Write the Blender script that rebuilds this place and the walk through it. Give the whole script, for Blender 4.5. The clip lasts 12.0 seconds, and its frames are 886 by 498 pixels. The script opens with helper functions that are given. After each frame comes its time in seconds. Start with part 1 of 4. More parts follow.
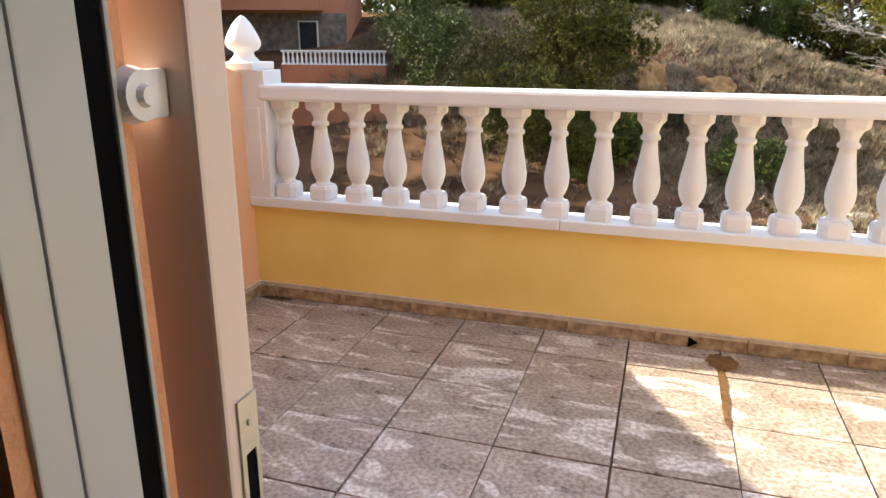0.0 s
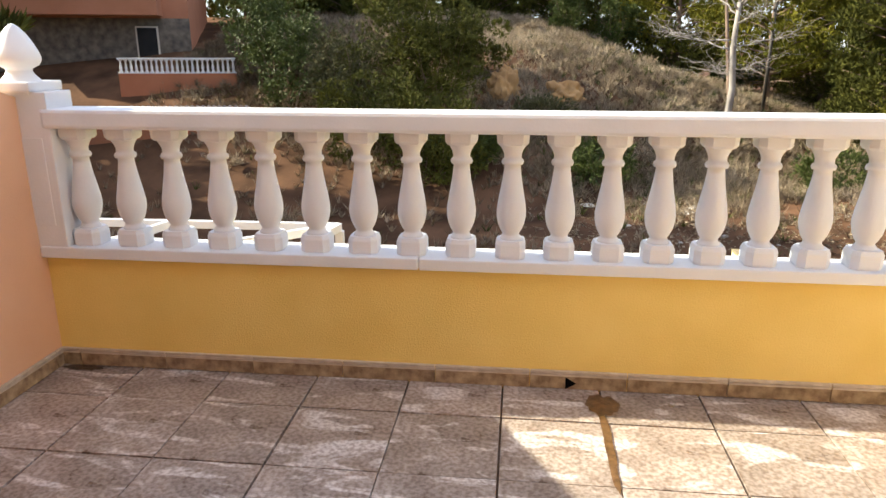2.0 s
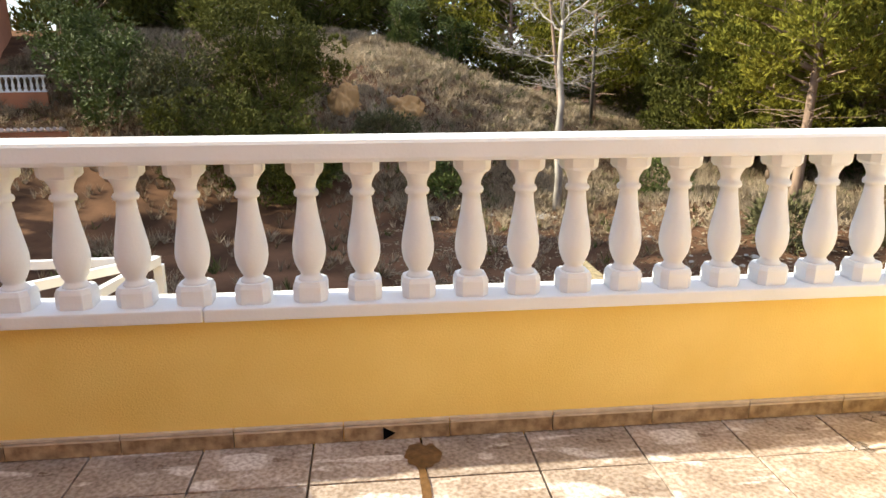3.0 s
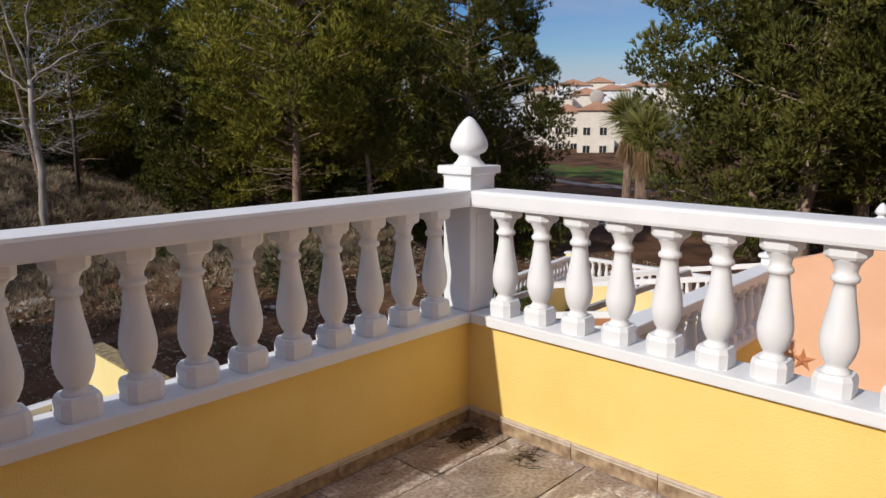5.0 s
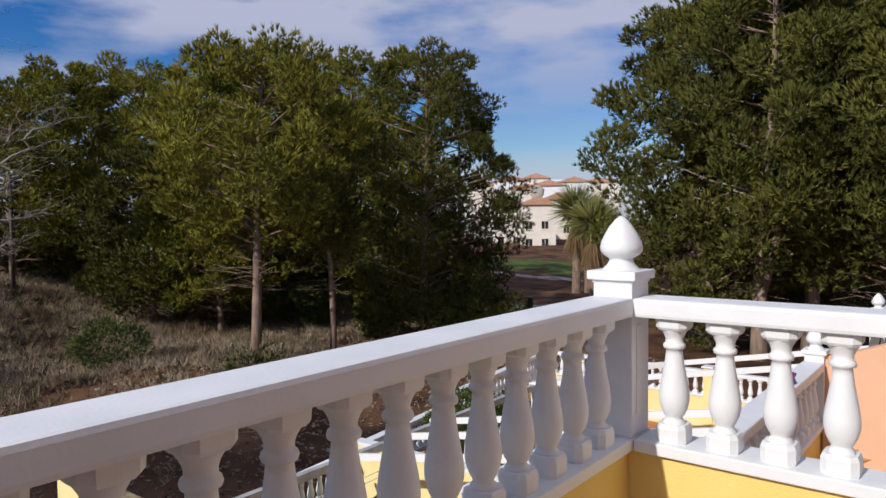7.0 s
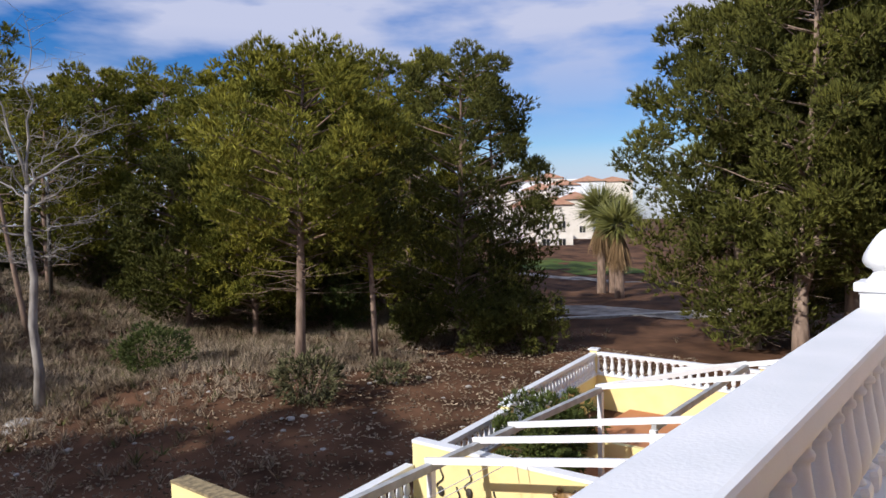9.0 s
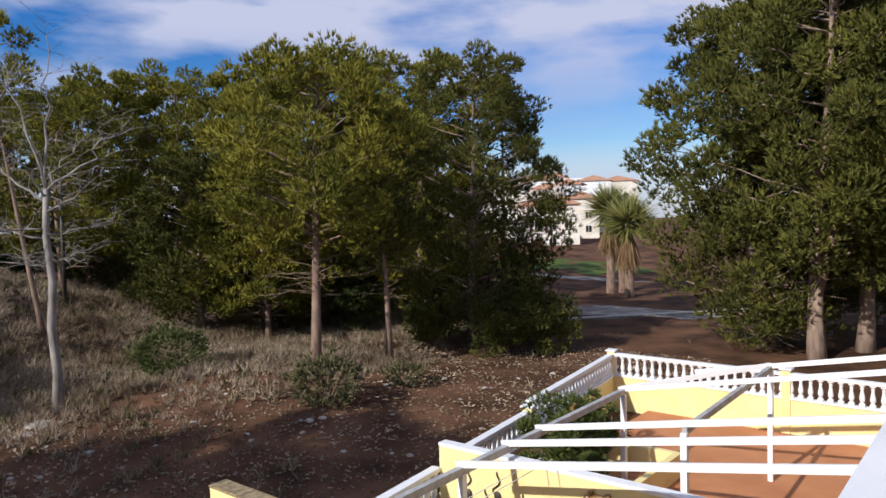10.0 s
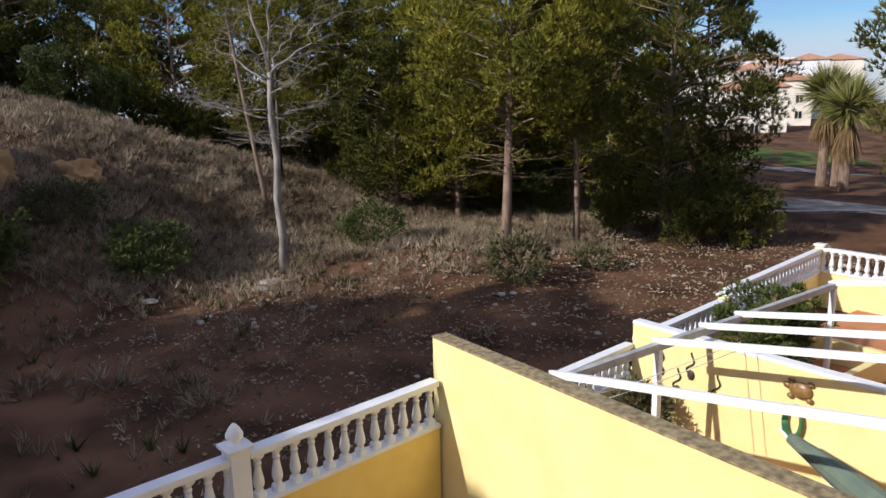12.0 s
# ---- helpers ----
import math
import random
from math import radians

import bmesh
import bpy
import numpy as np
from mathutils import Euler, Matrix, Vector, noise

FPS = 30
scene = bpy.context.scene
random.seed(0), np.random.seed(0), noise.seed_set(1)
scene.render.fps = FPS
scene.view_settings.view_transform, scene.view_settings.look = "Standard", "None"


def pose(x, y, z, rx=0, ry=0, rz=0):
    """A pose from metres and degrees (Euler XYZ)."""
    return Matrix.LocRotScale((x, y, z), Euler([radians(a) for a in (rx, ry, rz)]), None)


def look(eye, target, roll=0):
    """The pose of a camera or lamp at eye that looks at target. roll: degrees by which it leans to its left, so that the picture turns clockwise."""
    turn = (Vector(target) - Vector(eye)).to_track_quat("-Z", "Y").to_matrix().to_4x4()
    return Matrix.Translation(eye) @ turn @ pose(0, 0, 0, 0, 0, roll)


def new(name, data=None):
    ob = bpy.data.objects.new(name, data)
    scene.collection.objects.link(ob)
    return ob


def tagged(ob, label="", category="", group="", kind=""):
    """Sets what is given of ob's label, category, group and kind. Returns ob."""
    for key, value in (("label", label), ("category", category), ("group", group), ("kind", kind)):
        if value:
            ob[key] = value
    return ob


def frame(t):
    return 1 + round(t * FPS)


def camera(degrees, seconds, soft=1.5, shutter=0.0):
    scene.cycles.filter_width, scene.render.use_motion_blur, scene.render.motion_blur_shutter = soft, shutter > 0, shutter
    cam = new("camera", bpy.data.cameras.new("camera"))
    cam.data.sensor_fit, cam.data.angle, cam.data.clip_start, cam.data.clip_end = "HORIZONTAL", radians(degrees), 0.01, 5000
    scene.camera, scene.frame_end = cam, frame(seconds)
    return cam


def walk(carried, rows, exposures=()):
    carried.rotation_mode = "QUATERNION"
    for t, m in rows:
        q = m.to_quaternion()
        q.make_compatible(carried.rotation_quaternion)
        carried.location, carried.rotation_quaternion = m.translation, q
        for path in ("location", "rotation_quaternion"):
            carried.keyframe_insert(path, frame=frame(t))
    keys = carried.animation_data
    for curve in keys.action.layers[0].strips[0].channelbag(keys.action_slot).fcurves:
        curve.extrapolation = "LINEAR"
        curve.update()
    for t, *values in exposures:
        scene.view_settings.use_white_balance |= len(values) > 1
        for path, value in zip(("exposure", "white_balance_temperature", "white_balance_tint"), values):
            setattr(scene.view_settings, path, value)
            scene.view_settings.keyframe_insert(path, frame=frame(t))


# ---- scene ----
cam = camera(65.3, 12.0)
PATH = [
    (0, (0.152, 0.28, 1.442), (-0.426, 2.107, 0.868), 0.2),
    (0.5, (0.113, 0.452, 1.441), (-0.370, 2.304, 0.861), 0.1),
    (1, (0.073, 0.616, 1.484), (-0.356, 2.481, 0.901), 0.0),
    (1.5, (0.070, 0.684, 1.494), (-0.259, 2.571, 0.919), 0.1),
    (2, (0.118, 0.78, 1.475), (-0.090, 2.689, 0.916), -0.0),
    (2.5, (0.218, 0.977, 1.464), (0.168, 2.901, 0.92), -0.1),
    (3, (0.330, 1.109, 1.48), (0.538, 3.029, 0.961), -0.1),
    (3.2, (0.361, 1.122, 1.477), (0.703, 3.025, 0.965), -0.1),
    (4.8, (0.242, 1.306, 1.518), (1.629, 2.689, 1.114), 0.2),
    (5, (0.216, 1.358, 1.537), (1.635, 2.722, 1.182), -0.1),
    (5.5, (0.195, 1.561, 1.552), (1.671, 2.891, 1.329), -0.1),
    (6, (0.138, 1.804, 1.558), (1.661, 3.093, 1.416), -0.1),
    (6.5, (0.022, 2.063, 1.568), (1.574, 3.321, 1.475), -0.3),
    (8.3, (-0.531, 3.089, 1.592), (1.029, 4.337, 1.506), -1.1),
    (8.5, (-0.640, 3.137, 1.608), (0.910, 4.399, 1.522), -1.1),
    (9, (-0.863, 3.266, 1.660), (0.680, 4.536, 1.574), -1.2),
    (9.5, (-1.012, 3.447, 1.698), (0.533, 4.714, 1.608), -1.3),
    (10, (-1.127, 3.558, 1.733), (0.409, 4.836, 1.646), -1.4),
    (10.5, (-1.315, 3.542, 1.733), (0.198, 4.847, 1.647), -1.3),
    (11, (-1.512, 3.506, 1.693), (-0.060, 4.879, 1.605), -1.3),
    (11.5, (-1.650, 3.510, 1.664), (-0.334, 5.001, 1.450), -1.3),
    (12, (-1.767, 3.51, 1.672), (-0.637, 5.105, 1.272), -1.2),
]
walk(cam, [(t, look(eye, target, roll)) for t, eye, target, roll in PATH],
     exposures=[(0, 1.55, 7000, 2), (1.0, 1.34, 7100, 2), (3.2, 1.32, 7100, 2), (4.8, -0.46, 6400, 11), (6.5, -0.46, 6150, 12), (8.3, -0.06, 6050, 12), (12, -0.06, 6150, 12)])

# ---- light ----
SUN_TRAVEL = Vector((1.65, -0.17, -1.0)).normalized()
sun_elev = math.asin(-SUN_TRAVEL.z)
sun_az = math.atan2(-SUN_TRAVEL.x, -SUN_TRAVEL.y)
world = bpy.data.worlds.new("sky")
scene.world = world
world.use_nodes = True
wn, wl = world.node_tree.nodes, world.node_tree.links
wn.clear()
sky = wn.new("ShaderNodeTexSky")
sky.sky_type, sky.sun_disc = "NISHITA", False
sky.sun_elevation, sky.sun_rotation = sun_elev, sun_az
sky.dust_density, sky.ozone_density = 0.6, 2.5
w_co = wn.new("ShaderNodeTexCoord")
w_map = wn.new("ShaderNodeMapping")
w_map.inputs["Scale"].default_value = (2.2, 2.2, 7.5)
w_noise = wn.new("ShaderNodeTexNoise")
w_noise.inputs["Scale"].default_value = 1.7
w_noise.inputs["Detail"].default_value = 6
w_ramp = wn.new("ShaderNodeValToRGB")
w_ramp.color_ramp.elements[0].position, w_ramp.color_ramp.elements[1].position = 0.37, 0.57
w_mix = wn.new("ShaderNodeMixRGB")
w_mix.inputs["Color2"].default_value = (9.6, 10.0, 12.4, 1)
w_bg = wn.new("ShaderNodeBackground")
w_bg.inputs["Strength"].default_value = 0.062
w_out = wn.new("ShaderNodeOutputWorld")
wl.new(w_co.outputs["Generated"], w_map.inputs["Vector"])
wl.new(w_map.outputs["Vector"], w_noise.inputs["Vector"])
wl.new(w_noise.outputs["Fac"], w_ramp.inputs["Fac"])
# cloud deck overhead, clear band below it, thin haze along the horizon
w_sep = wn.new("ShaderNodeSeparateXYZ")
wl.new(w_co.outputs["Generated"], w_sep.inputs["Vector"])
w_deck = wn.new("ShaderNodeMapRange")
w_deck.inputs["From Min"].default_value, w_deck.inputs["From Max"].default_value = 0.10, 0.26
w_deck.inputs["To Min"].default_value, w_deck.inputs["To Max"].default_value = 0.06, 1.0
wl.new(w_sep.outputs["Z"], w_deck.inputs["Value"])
w_haze = wn.new("ShaderNodeMapRange")
w_haze.inputs["From Min"].default_value, w_haze.inputs["From Max"].default_value = 0.055, 0.11
w_haze.inputs["To Min"].default_value, w_haze.inputs["To Max"].default_value = 0.7, 0.0
wl.new(w_sep.outputs["Z"], w_haze.inputs["Value"])
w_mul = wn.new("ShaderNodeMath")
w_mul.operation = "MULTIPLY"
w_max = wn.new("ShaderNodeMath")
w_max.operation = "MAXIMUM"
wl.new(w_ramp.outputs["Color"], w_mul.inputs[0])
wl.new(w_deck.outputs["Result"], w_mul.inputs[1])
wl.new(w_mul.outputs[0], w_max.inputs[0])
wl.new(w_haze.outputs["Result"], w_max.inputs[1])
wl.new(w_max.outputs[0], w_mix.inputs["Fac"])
w_sat = wn.new("ShaderNodeHueSaturation")
w_sat.inputs["Hue"].default_value = 0.515
w_sat.inputs["Saturation"].default_value, w_sat.inputs["Value"].default_value = 1.5, 1.95
wl.new(sky.outputs["Color"], w_sat.inputs["Color"])
wl.new(w_sat.outputs["Color"], w_mix.inputs["Color1"])
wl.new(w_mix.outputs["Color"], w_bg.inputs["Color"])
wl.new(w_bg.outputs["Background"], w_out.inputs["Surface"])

sun_data = bpy.data.lights.new("sun", "SUN")
sun_data.energy, sun_data.angle, sun_data.color = 5.0, radians(0.6), (1.0, 0.93, 0.82)
sun_lamp = new("sun", sun_data)
sun_lamp.rotation_euler = SUN_TRAVEL.to_track_quat("-Z", "Y").to_euler()


# ---- materials ----
def material(name, c1, c2, scale=6.0, rough=0.7, bump=0.15, fine=60.0, metal=0.0, island=0.0, obj=0.0, stretch=(1, 1, 1), spec=0.5, sss=0.0):
    """Two-scale mottled surface: c1 to c2 in patches, fine grain in the relief."""
    m = bpy.data.materials.new(name)
    m.use_nodes = True
    n, l = m.node_tree.nodes, m.node_tree.links
    b = n["Principled BSDF"]
    co = n.new("ShaderNodeTexCoord")
    mp = n.new("ShaderNodeMapping")
    mp.inputs["Scale"].default_value = stretch
    l.new(co.outputs["Object"], mp.inputs["Vector"])
    a = n.new("ShaderNodeTexNoise")
    a.inputs["Scale"].default_value, a.inputs["Detail"].default_value = scale, 5
    l.new(mp.outputs["Vector"], a.inputs["Vector"])
    r = n.new("ShaderNodeValToRGB")
    r.color_ramp.elements[0].position, r.color_ramp.elements[1].position = 0.33, 0.67
    r.color_ramp.elements[0].color, r.color_ramp.elements[1].color = (*c1, 1), (*c2, 1)
    l.new(a.outputs["Fac"], r.inputs["Fac"])
    out = r.outputs["Color"]
    if island or obj:
        if island:
            g = n.new("ShaderNodeNewGeometry")
            src = g.outputs["Random Per Island"]
        else:
            g = n.new("ShaderNodeObjectInfo")
            src = g.outputs["Random"]
        k = n.new("ShaderNodeMapRange")
        amt = island or obj
        k.inputs["To Min"].default_value, k.inputs["To Max"].default_value = 1 - amt, 1 + amt
        l.new(src, k.inputs["Value"])
        h = n.new("ShaderNodeHueSaturation")
        l.new(k.outputs["Result"], h.inputs["Value"])
        l.new(out, h.inputs["Color"])
        out = h.outputs["Color"]
    l.new(out, b.inputs["Base Color"])
    f = n.new("ShaderNodeTexNoise")
    f.inputs["Scale"].default_value, f.inputs["Detail"].default_value = fine, 4
    l.new(co.outputs["Object"], f.inputs["Vector"])
    bp = n.new("ShaderNodeBump")
    bp.inputs["Strength"].default_value, bp.inputs["Distance"].default_value = bump, 0.01
    l.new(f.outputs["Fac"], bp.inputs["Height"])
    l.new(bp.outputs["Normal"], b.inputs["Normal"])
    rr = n.new("ShaderNodeMapRange")
    rr.inputs["To Min"].default_value, rr.inputs["To Max"].default_value = max(rough - 0.12, 0.03), min(rough + 0.12, 1)
    l.new(a.outputs["Fac"], rr.inputs["Value"])
    l.new(rr.outputs["Result"], b.inputs["Roughness"])
    b.inputs["Metallic"].default_value = metal
    b.inputs["Specular IOR Level"].default_value = spec
    return m


def tile_material():
    """Glazed stoneware: purple-grey and brown mottling with pale slanting veins."""
    m = material("stoneware", (0.27, 0.215, 0.18), (0.47, 0.40, 0.35), 5.0, 0.3, 0.25, 35.0, obj=0.12)
    n, l = m.node_tree.nodes, m.node_tree.links
    b = n["Principled BSDF"]
    base = b.inputs["Base Color"].links[0].from_socket
    co = n.new("ShaderNodeTexCoord")
    oi = n.new("ShaderNodeObjectInfo")
    add = n.new("ShaderNodeVectorMath")
    add.operation = "MULTIPLY_ADD"
    add.inputs[1].default_value = (1, 1, 1)
    comb = n.new("ShaderNodeCombineXYZ")
    sc = n.new("ShaderNodeMath")
    sc.operation = "MULTIPLY"
    sc.inputs[1].default_value = 9.0
    l.new(oi.outputs["Random"], sc.inputs[0])
    l.new(sc.outputs[0], comb.inputs[0])
    l.new(sc.outputs[0], comb.inputs[1])
    l.new(co.outputs["Object"], add.inputs[0])
    l.new(comb.outputs[0], add.inputs[2])
    rot = n.new("ShaderNodeMapping")
    rot.inputs["Rotation"].default_value = (0, 0, radians(38))
    rot.inputs["Scale"].default_value = (1.0, 3.2, 1.0)
    l.new(add.outputs[0], rot.inputs["Vector"])
    v = n.new("ShaderNodeTexNoise")
    v.inputs["Scale"].default_value, v.inputs["Detail"].default_value, v.inputs["Distortion"].default_value = 2.3, 7, 1.6
    l.new(rot.outputs["Vector"], v.inputs["Vector"])
    r = n.new("ShaderNodeValToRGB")
    e = r.color_ramp.elements
    e[0].position, e[0].color = 0.54, (0, 0, 0, 1)
    e[1].position, e[1].color = 0.62, (1, 1, 1, 1)
    l.new(v.outputs["Fac"], r.inputs["Fac"])
    mx = n.new("ShaderNodeMixRGB")
    mx.inputs["Color2"].default_value = (0.72, 0.68, 0.65, 1)
    half = n.new("ShaderNodeMath")
    half.operation = "MULTIPLY"
    half.inputs[1].default_value = 0.85
    l.new(r.outputs["Color"], half.inputs[0])
    l.new(half.outputs[0], mx.inputs["Fac"])
    sp = n.new("ShaderNodeTexNoise")
    sp.inputs["Scale"].default_value, sp.inputs["Detail"].default_value = 55.0, 3
    l.new(co.outputs["Object"], sp.inputs["Vector"])
    spr = n.new("ShaderNodeValToRGB")
    spr.color_ramp.elements[0].position, spr.color_ramp.elements[1].position = 0.38, 0.6
    spr.color_ramp.elements[0].color = (0.60, 0.53, 0.48, 1)
    spr.color_ramp.elements[1].color = (1.1, 1.1, 1.1, 1)
    l.new(sp.outputs["Fac"], spr.inputs["Fac"])
    mul = n.new("ShaderNodeMixRGB")
    mul.blend_type = "MULTIPLY"
    mul.inputs["Fac"].default_value = 0.9
    l.new(base, mx.inputs["Color1"])
    l.new(mx.outputs["Color"], mul.inputs["Color1"])
    l.new(spr.outputs["Color"], mul.inputs["Color2"])
    l.new(mul.outputs["Color"], b.inputs["Base Color"])
    return m


WHITE = material("white_masonry_paint", (0.74, 0.76, 0.775), (0.80, 0.81, 0.825), 5.0, 0.55, 0.12, 90.0)
YELLOW = material("yellow_render", (0.82, 0.59, 0.17), (0.87, 0.645, 0.21), 3.0, 0.85, 0.3, 140.0)
PALE_YELLOW = material("pale_yellow_render", (0.82, 0.68, 0.30), (0.86, 0.73, 0.36), 2.0, 0.85, 0.3, 120.0)
PEACH = material("peach_render", (0.74, 0.43, 0.265), (0.79, 0.48, 0.31), 3.0, 0.88, 0.3, 140.0)
ORANGE = material("orange_reveal", (0.68, 0.32, 0.16), (0.74, 0.37, 0.20), 7.0, 0.85, 0.4, 120.0)
TILE = tile_material()
GROUT = material("grout", (0.16, 0.10, 0.06), (0.28, 0.19, 0.13), 9.0, 0.9, 0.3, 80.0)
SKIRT = material("skirting_stoneware", (0.20, 0.13, 0.075), (0.44, 0.33, 0.21), 26.0, 0.4, 0.3, 60.0, obj=0.1)
SKIRT_TOP = material("skirting_pale_band", (0.50, 0.42, 0.33), (0.66, 0.57, 0.47), 20.0, 0.4, 0.15, 60.0)
DIRT = material("wet_dirt", (0.03, 0.02, 0.012), (0.09, 0.055, 0.03), 30.0, 0.5, 0.4, 70.0)
RUST = material("rust_stain", (0.08, 0.04, 0.016), (0.20, 0.11, 0.05), 30.0, 0.35, 0.2, 70.0)
UPVC = material("white_upvc", (0.46, 0.48, 0.48), (0.50, 0.52, 0.52), 2.0, 0.3, 0.03, 30.0)
GASKET = material("black_rubber", (0.002, 0.002, 0.002), (0.005, 0.005, 0.006), 10.0, 0.9, 0.1, 60.0, spec=0.08)
BEIGE = material("beige_lacquered_steel", (0.72, 0.60, 0.53), (0.76, 0.64, 0.57), 3.0, 0.42, 0.05, 60.0)
STEEL = material("brushed_steel", (0.42, 0.42, 0.38), (0.55, 0.54, 0.50), 12.0, 0.4, 0.15, 90.0, metal=0.7)
PERGOLA = material("white_lacquered_aluminium", (0.78, 0.79, 0.80), (0.84, 0.84, 0.85), 4.0, 0.35, 0.05, 50.0)
GREY_BEAM = material("grey_weathered_beam", (0.30, 0.31, 0.31), (0.46, 0.46, 0.46), 5.0, 0.5, 0.2, 50.0)
LICHEN = material("lichened_wall_cap", (0.14, 0.11, 0.06), (0.36, 0.28, 0.15), 14.0, 0.95, 0.6, 60.0)
TERRACOTTA = material("terracotta_paving", (0.42, 0.17, 0.07), (0.52, 0.23, 0.10), 1.2, 0.85, 0.3, 40.0)
EARTH = material("dry_earth", (0.052, 0.029, 0.018), (0.165, 0.088, 0.051), 0.55, 0.95, 0.8, 9.0, spec=0.05)
GRASS = material("dry_grass", (0.165, 0.118, 0.074), (0.41, 0.33, 0.235), 0.3, 0.95, 0.2, 60.0, island=0.5, spec=0.1)
GREEN_GRASS = material("green_weeds", (0.06, 0.07, 0.025), (0.14, 0.14, 0.05), 0.5, 0.9, 0.2, 60.0, island=0.4, spec=0.1)
# brighter needles for sunlit crowns; the next, darker copy has shade in its colour
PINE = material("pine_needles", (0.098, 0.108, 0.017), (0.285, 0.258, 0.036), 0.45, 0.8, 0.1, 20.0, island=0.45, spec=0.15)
PINE_SHADED = material("shaded_pine_needles", (0.055, 0.060, 0.014), (0.140, 0.138, 0.027), 0.5, 0.8, 0.1, 20.0, island=0.45, spec=0.15)
BUSH = material("broad_leaf", (0.045, 0.065, 0.016), (0.11, 0.135, 0.032), 1.5, 0.6, 0.1, 20.0, island=0.4, spec=0.25)
SAGE = material("grey_green_leaf", (0.075, 0.075, 0.036), (0.16, 0.15, 0.075), 1.5, 0.85, 0.1, 20.0, island=0.4, spec=0.1)
BARK = material("pine_bark", (0.13, 0.085, 0.06), (0.32, 0.22, 0.16), 5.0, 0.95, 0.9, 18.0, stretch=(1, 1, 0.3))
REDDISH_BARK = material("weathered_pine_bark", (0.20, 0.14, 0.105), (0.42, 0.31, 0.235), 5.0, 0.95, 0.9, 18.0, stretch=(1, 1, 0.3), spec=0.2)
LAWN = material("green_lawn", (0.05, 0.075, 0.016), (0.10, 0.135, 0.03), 0.6, 0.9, 0.4, 30.0, spec=0.1)
GRAVEL = material("pale_gravel", (0.17, 0.14, 0.115), (0.42, 0.38, 0.33), 1.1, 0.95, 0.9, 14.0, spec=0.2)
PALE_BARK = material("bleached_dead_wood", (0.15, 0.13, 0.115), (0.40, 0.36, 0.32), 4.0, 0.9, 0.7, 20.0, stretch=(1, 1, 0.3))
OCHRE = material("ochre_clay", (0.36, 0.20, 0.08), (0.50, 0.30, 0.13), 1.5, 0.95, 0.8, 6.0)
PALE_STONE = material("pale_stone", (0.34, 0.31, 0.27), (0.50, 0.47, 0.43), 6.0, 0.9, 0.6, 25.0, obj=0.2)
BRICK_ORANGE = material("salmon_facade", (0.42, 0.17, 0.09), (0.49, 0.21, 0.12), 1.0, 0.9, 0.2, 30.0)
STONE_WALL = material("rubble_stone", (0.10, 0.085, 0.07), (0.24, 0.20, 0.16), 3.0, 0.95, 0.8, 8.0)
ROOF = material("clay_roof_tile", (0.38, 0.20, 0.13), (0.50, 0.29, 0.19), 2.0, 0.9, 0.4, 12.0)
PALE_ROOF = material("bleached_clay_tile", (0.46, 0.36, 0.33), (0.62, 0.52, 0.48), 2.0, 0.9, 0.4, 12.0, obj=0.15)
CREAM = material("cream_facade", (0.68, 0.62, 0.52), (0.78, 0.72, 0.63), 1.0, 0.9, 0.2, 20.0)
WINDOW = material("dark_window", (0.02, 0.022, 0.025), (0.04, 0.042, 0.045), 1.0, 0.1, 0.0, 10.0)
PALM_LEAF = material("palm_frond", (0.13, 0.14, 0.035), (0.24, 0.23, 0.06), 1.0, 0.6, 0.1, 20.0, island=0.3)
PALM_DEAD = material("dead_palm_frond", (0.19, 0.115, 0.05), (0.31, 0.20, 0.10), 1.0, 0.9, 0.1, 20.0, island=0.3)
CAR_PAINT = material("dark_car_paint", (0.015, 0.016, 0.018), (0.025, 0.026, 0.03), 1.0, 0.2, 0.0, 10.0)
GREEN_CLOTH = material("grey_green_canvas", (0.10, 0.14, 0.11), (0.14, 0.18, 0.14), 4.0, 0.9, 0.2, 60.0)
GREEN_HOSE = material("green_rubber", (0.03, 0.14, 0.06), (0.05, 0.19, 0.09), 4.0, 0.5, 0.1, 60.0)
SHELL = material("glazed_brown_clay", (0.16, 0.09, 0.03), (0.30, 0.18, 0.07), 12.0, 0.35, 0.2, 40.0)
IRON = material("dark_wrought_iron", (0.03, 0.025, 0.02), (0.06, 0.05, 0.04), 12.0, 0.6, 0.2, 60.0)
FOIL = [material("foil_" + k, c, c, 2.0, 0.3, 0.0, 20.0) for k, c in
        (("blue", (0.02, 0.30, 0.70)), ("violet", (0.30, 0.15, 0.60)), ("pink", (0.75, 0.15, 0.30)), ("gold", (0.75, 0.5, 0.05)), ("green", (0.02, 0.45, 0.35)))]


# ---- mesh helpers ----
def mesh_ob(name, bm, mat, smooth=False):
    me = bpy.data.meshes.new(name)
    bm.normal_update()
    bm.to_mesh(me)
    bm.free()
    me.materials.append(mat)
    if smooth:
        me.polygons.foreach_set("use_smooth", [True] * len(me.polygons))
    return new(name, me)


def part(name, bm, mat, parent, label="", smooth=False):
    ob = mesh_ob(name, bm, mat, smooth)
    ob.parent = parent
    if label:
        tagged(ob, label)
    return ob


def shared(name, me, parent, m):
    ob = new(name, me)
    ob.parent = parent
    ob.matrix_basis = m
    return ob


def empty(name, m=None, label="", category="", group="", kind=""):
    ob = new(name)
    ob.empty_display_size = 0.1
    if m is not None:
        ob.matrix_basis = m
    return tagged(ob, label, category, group, kind)


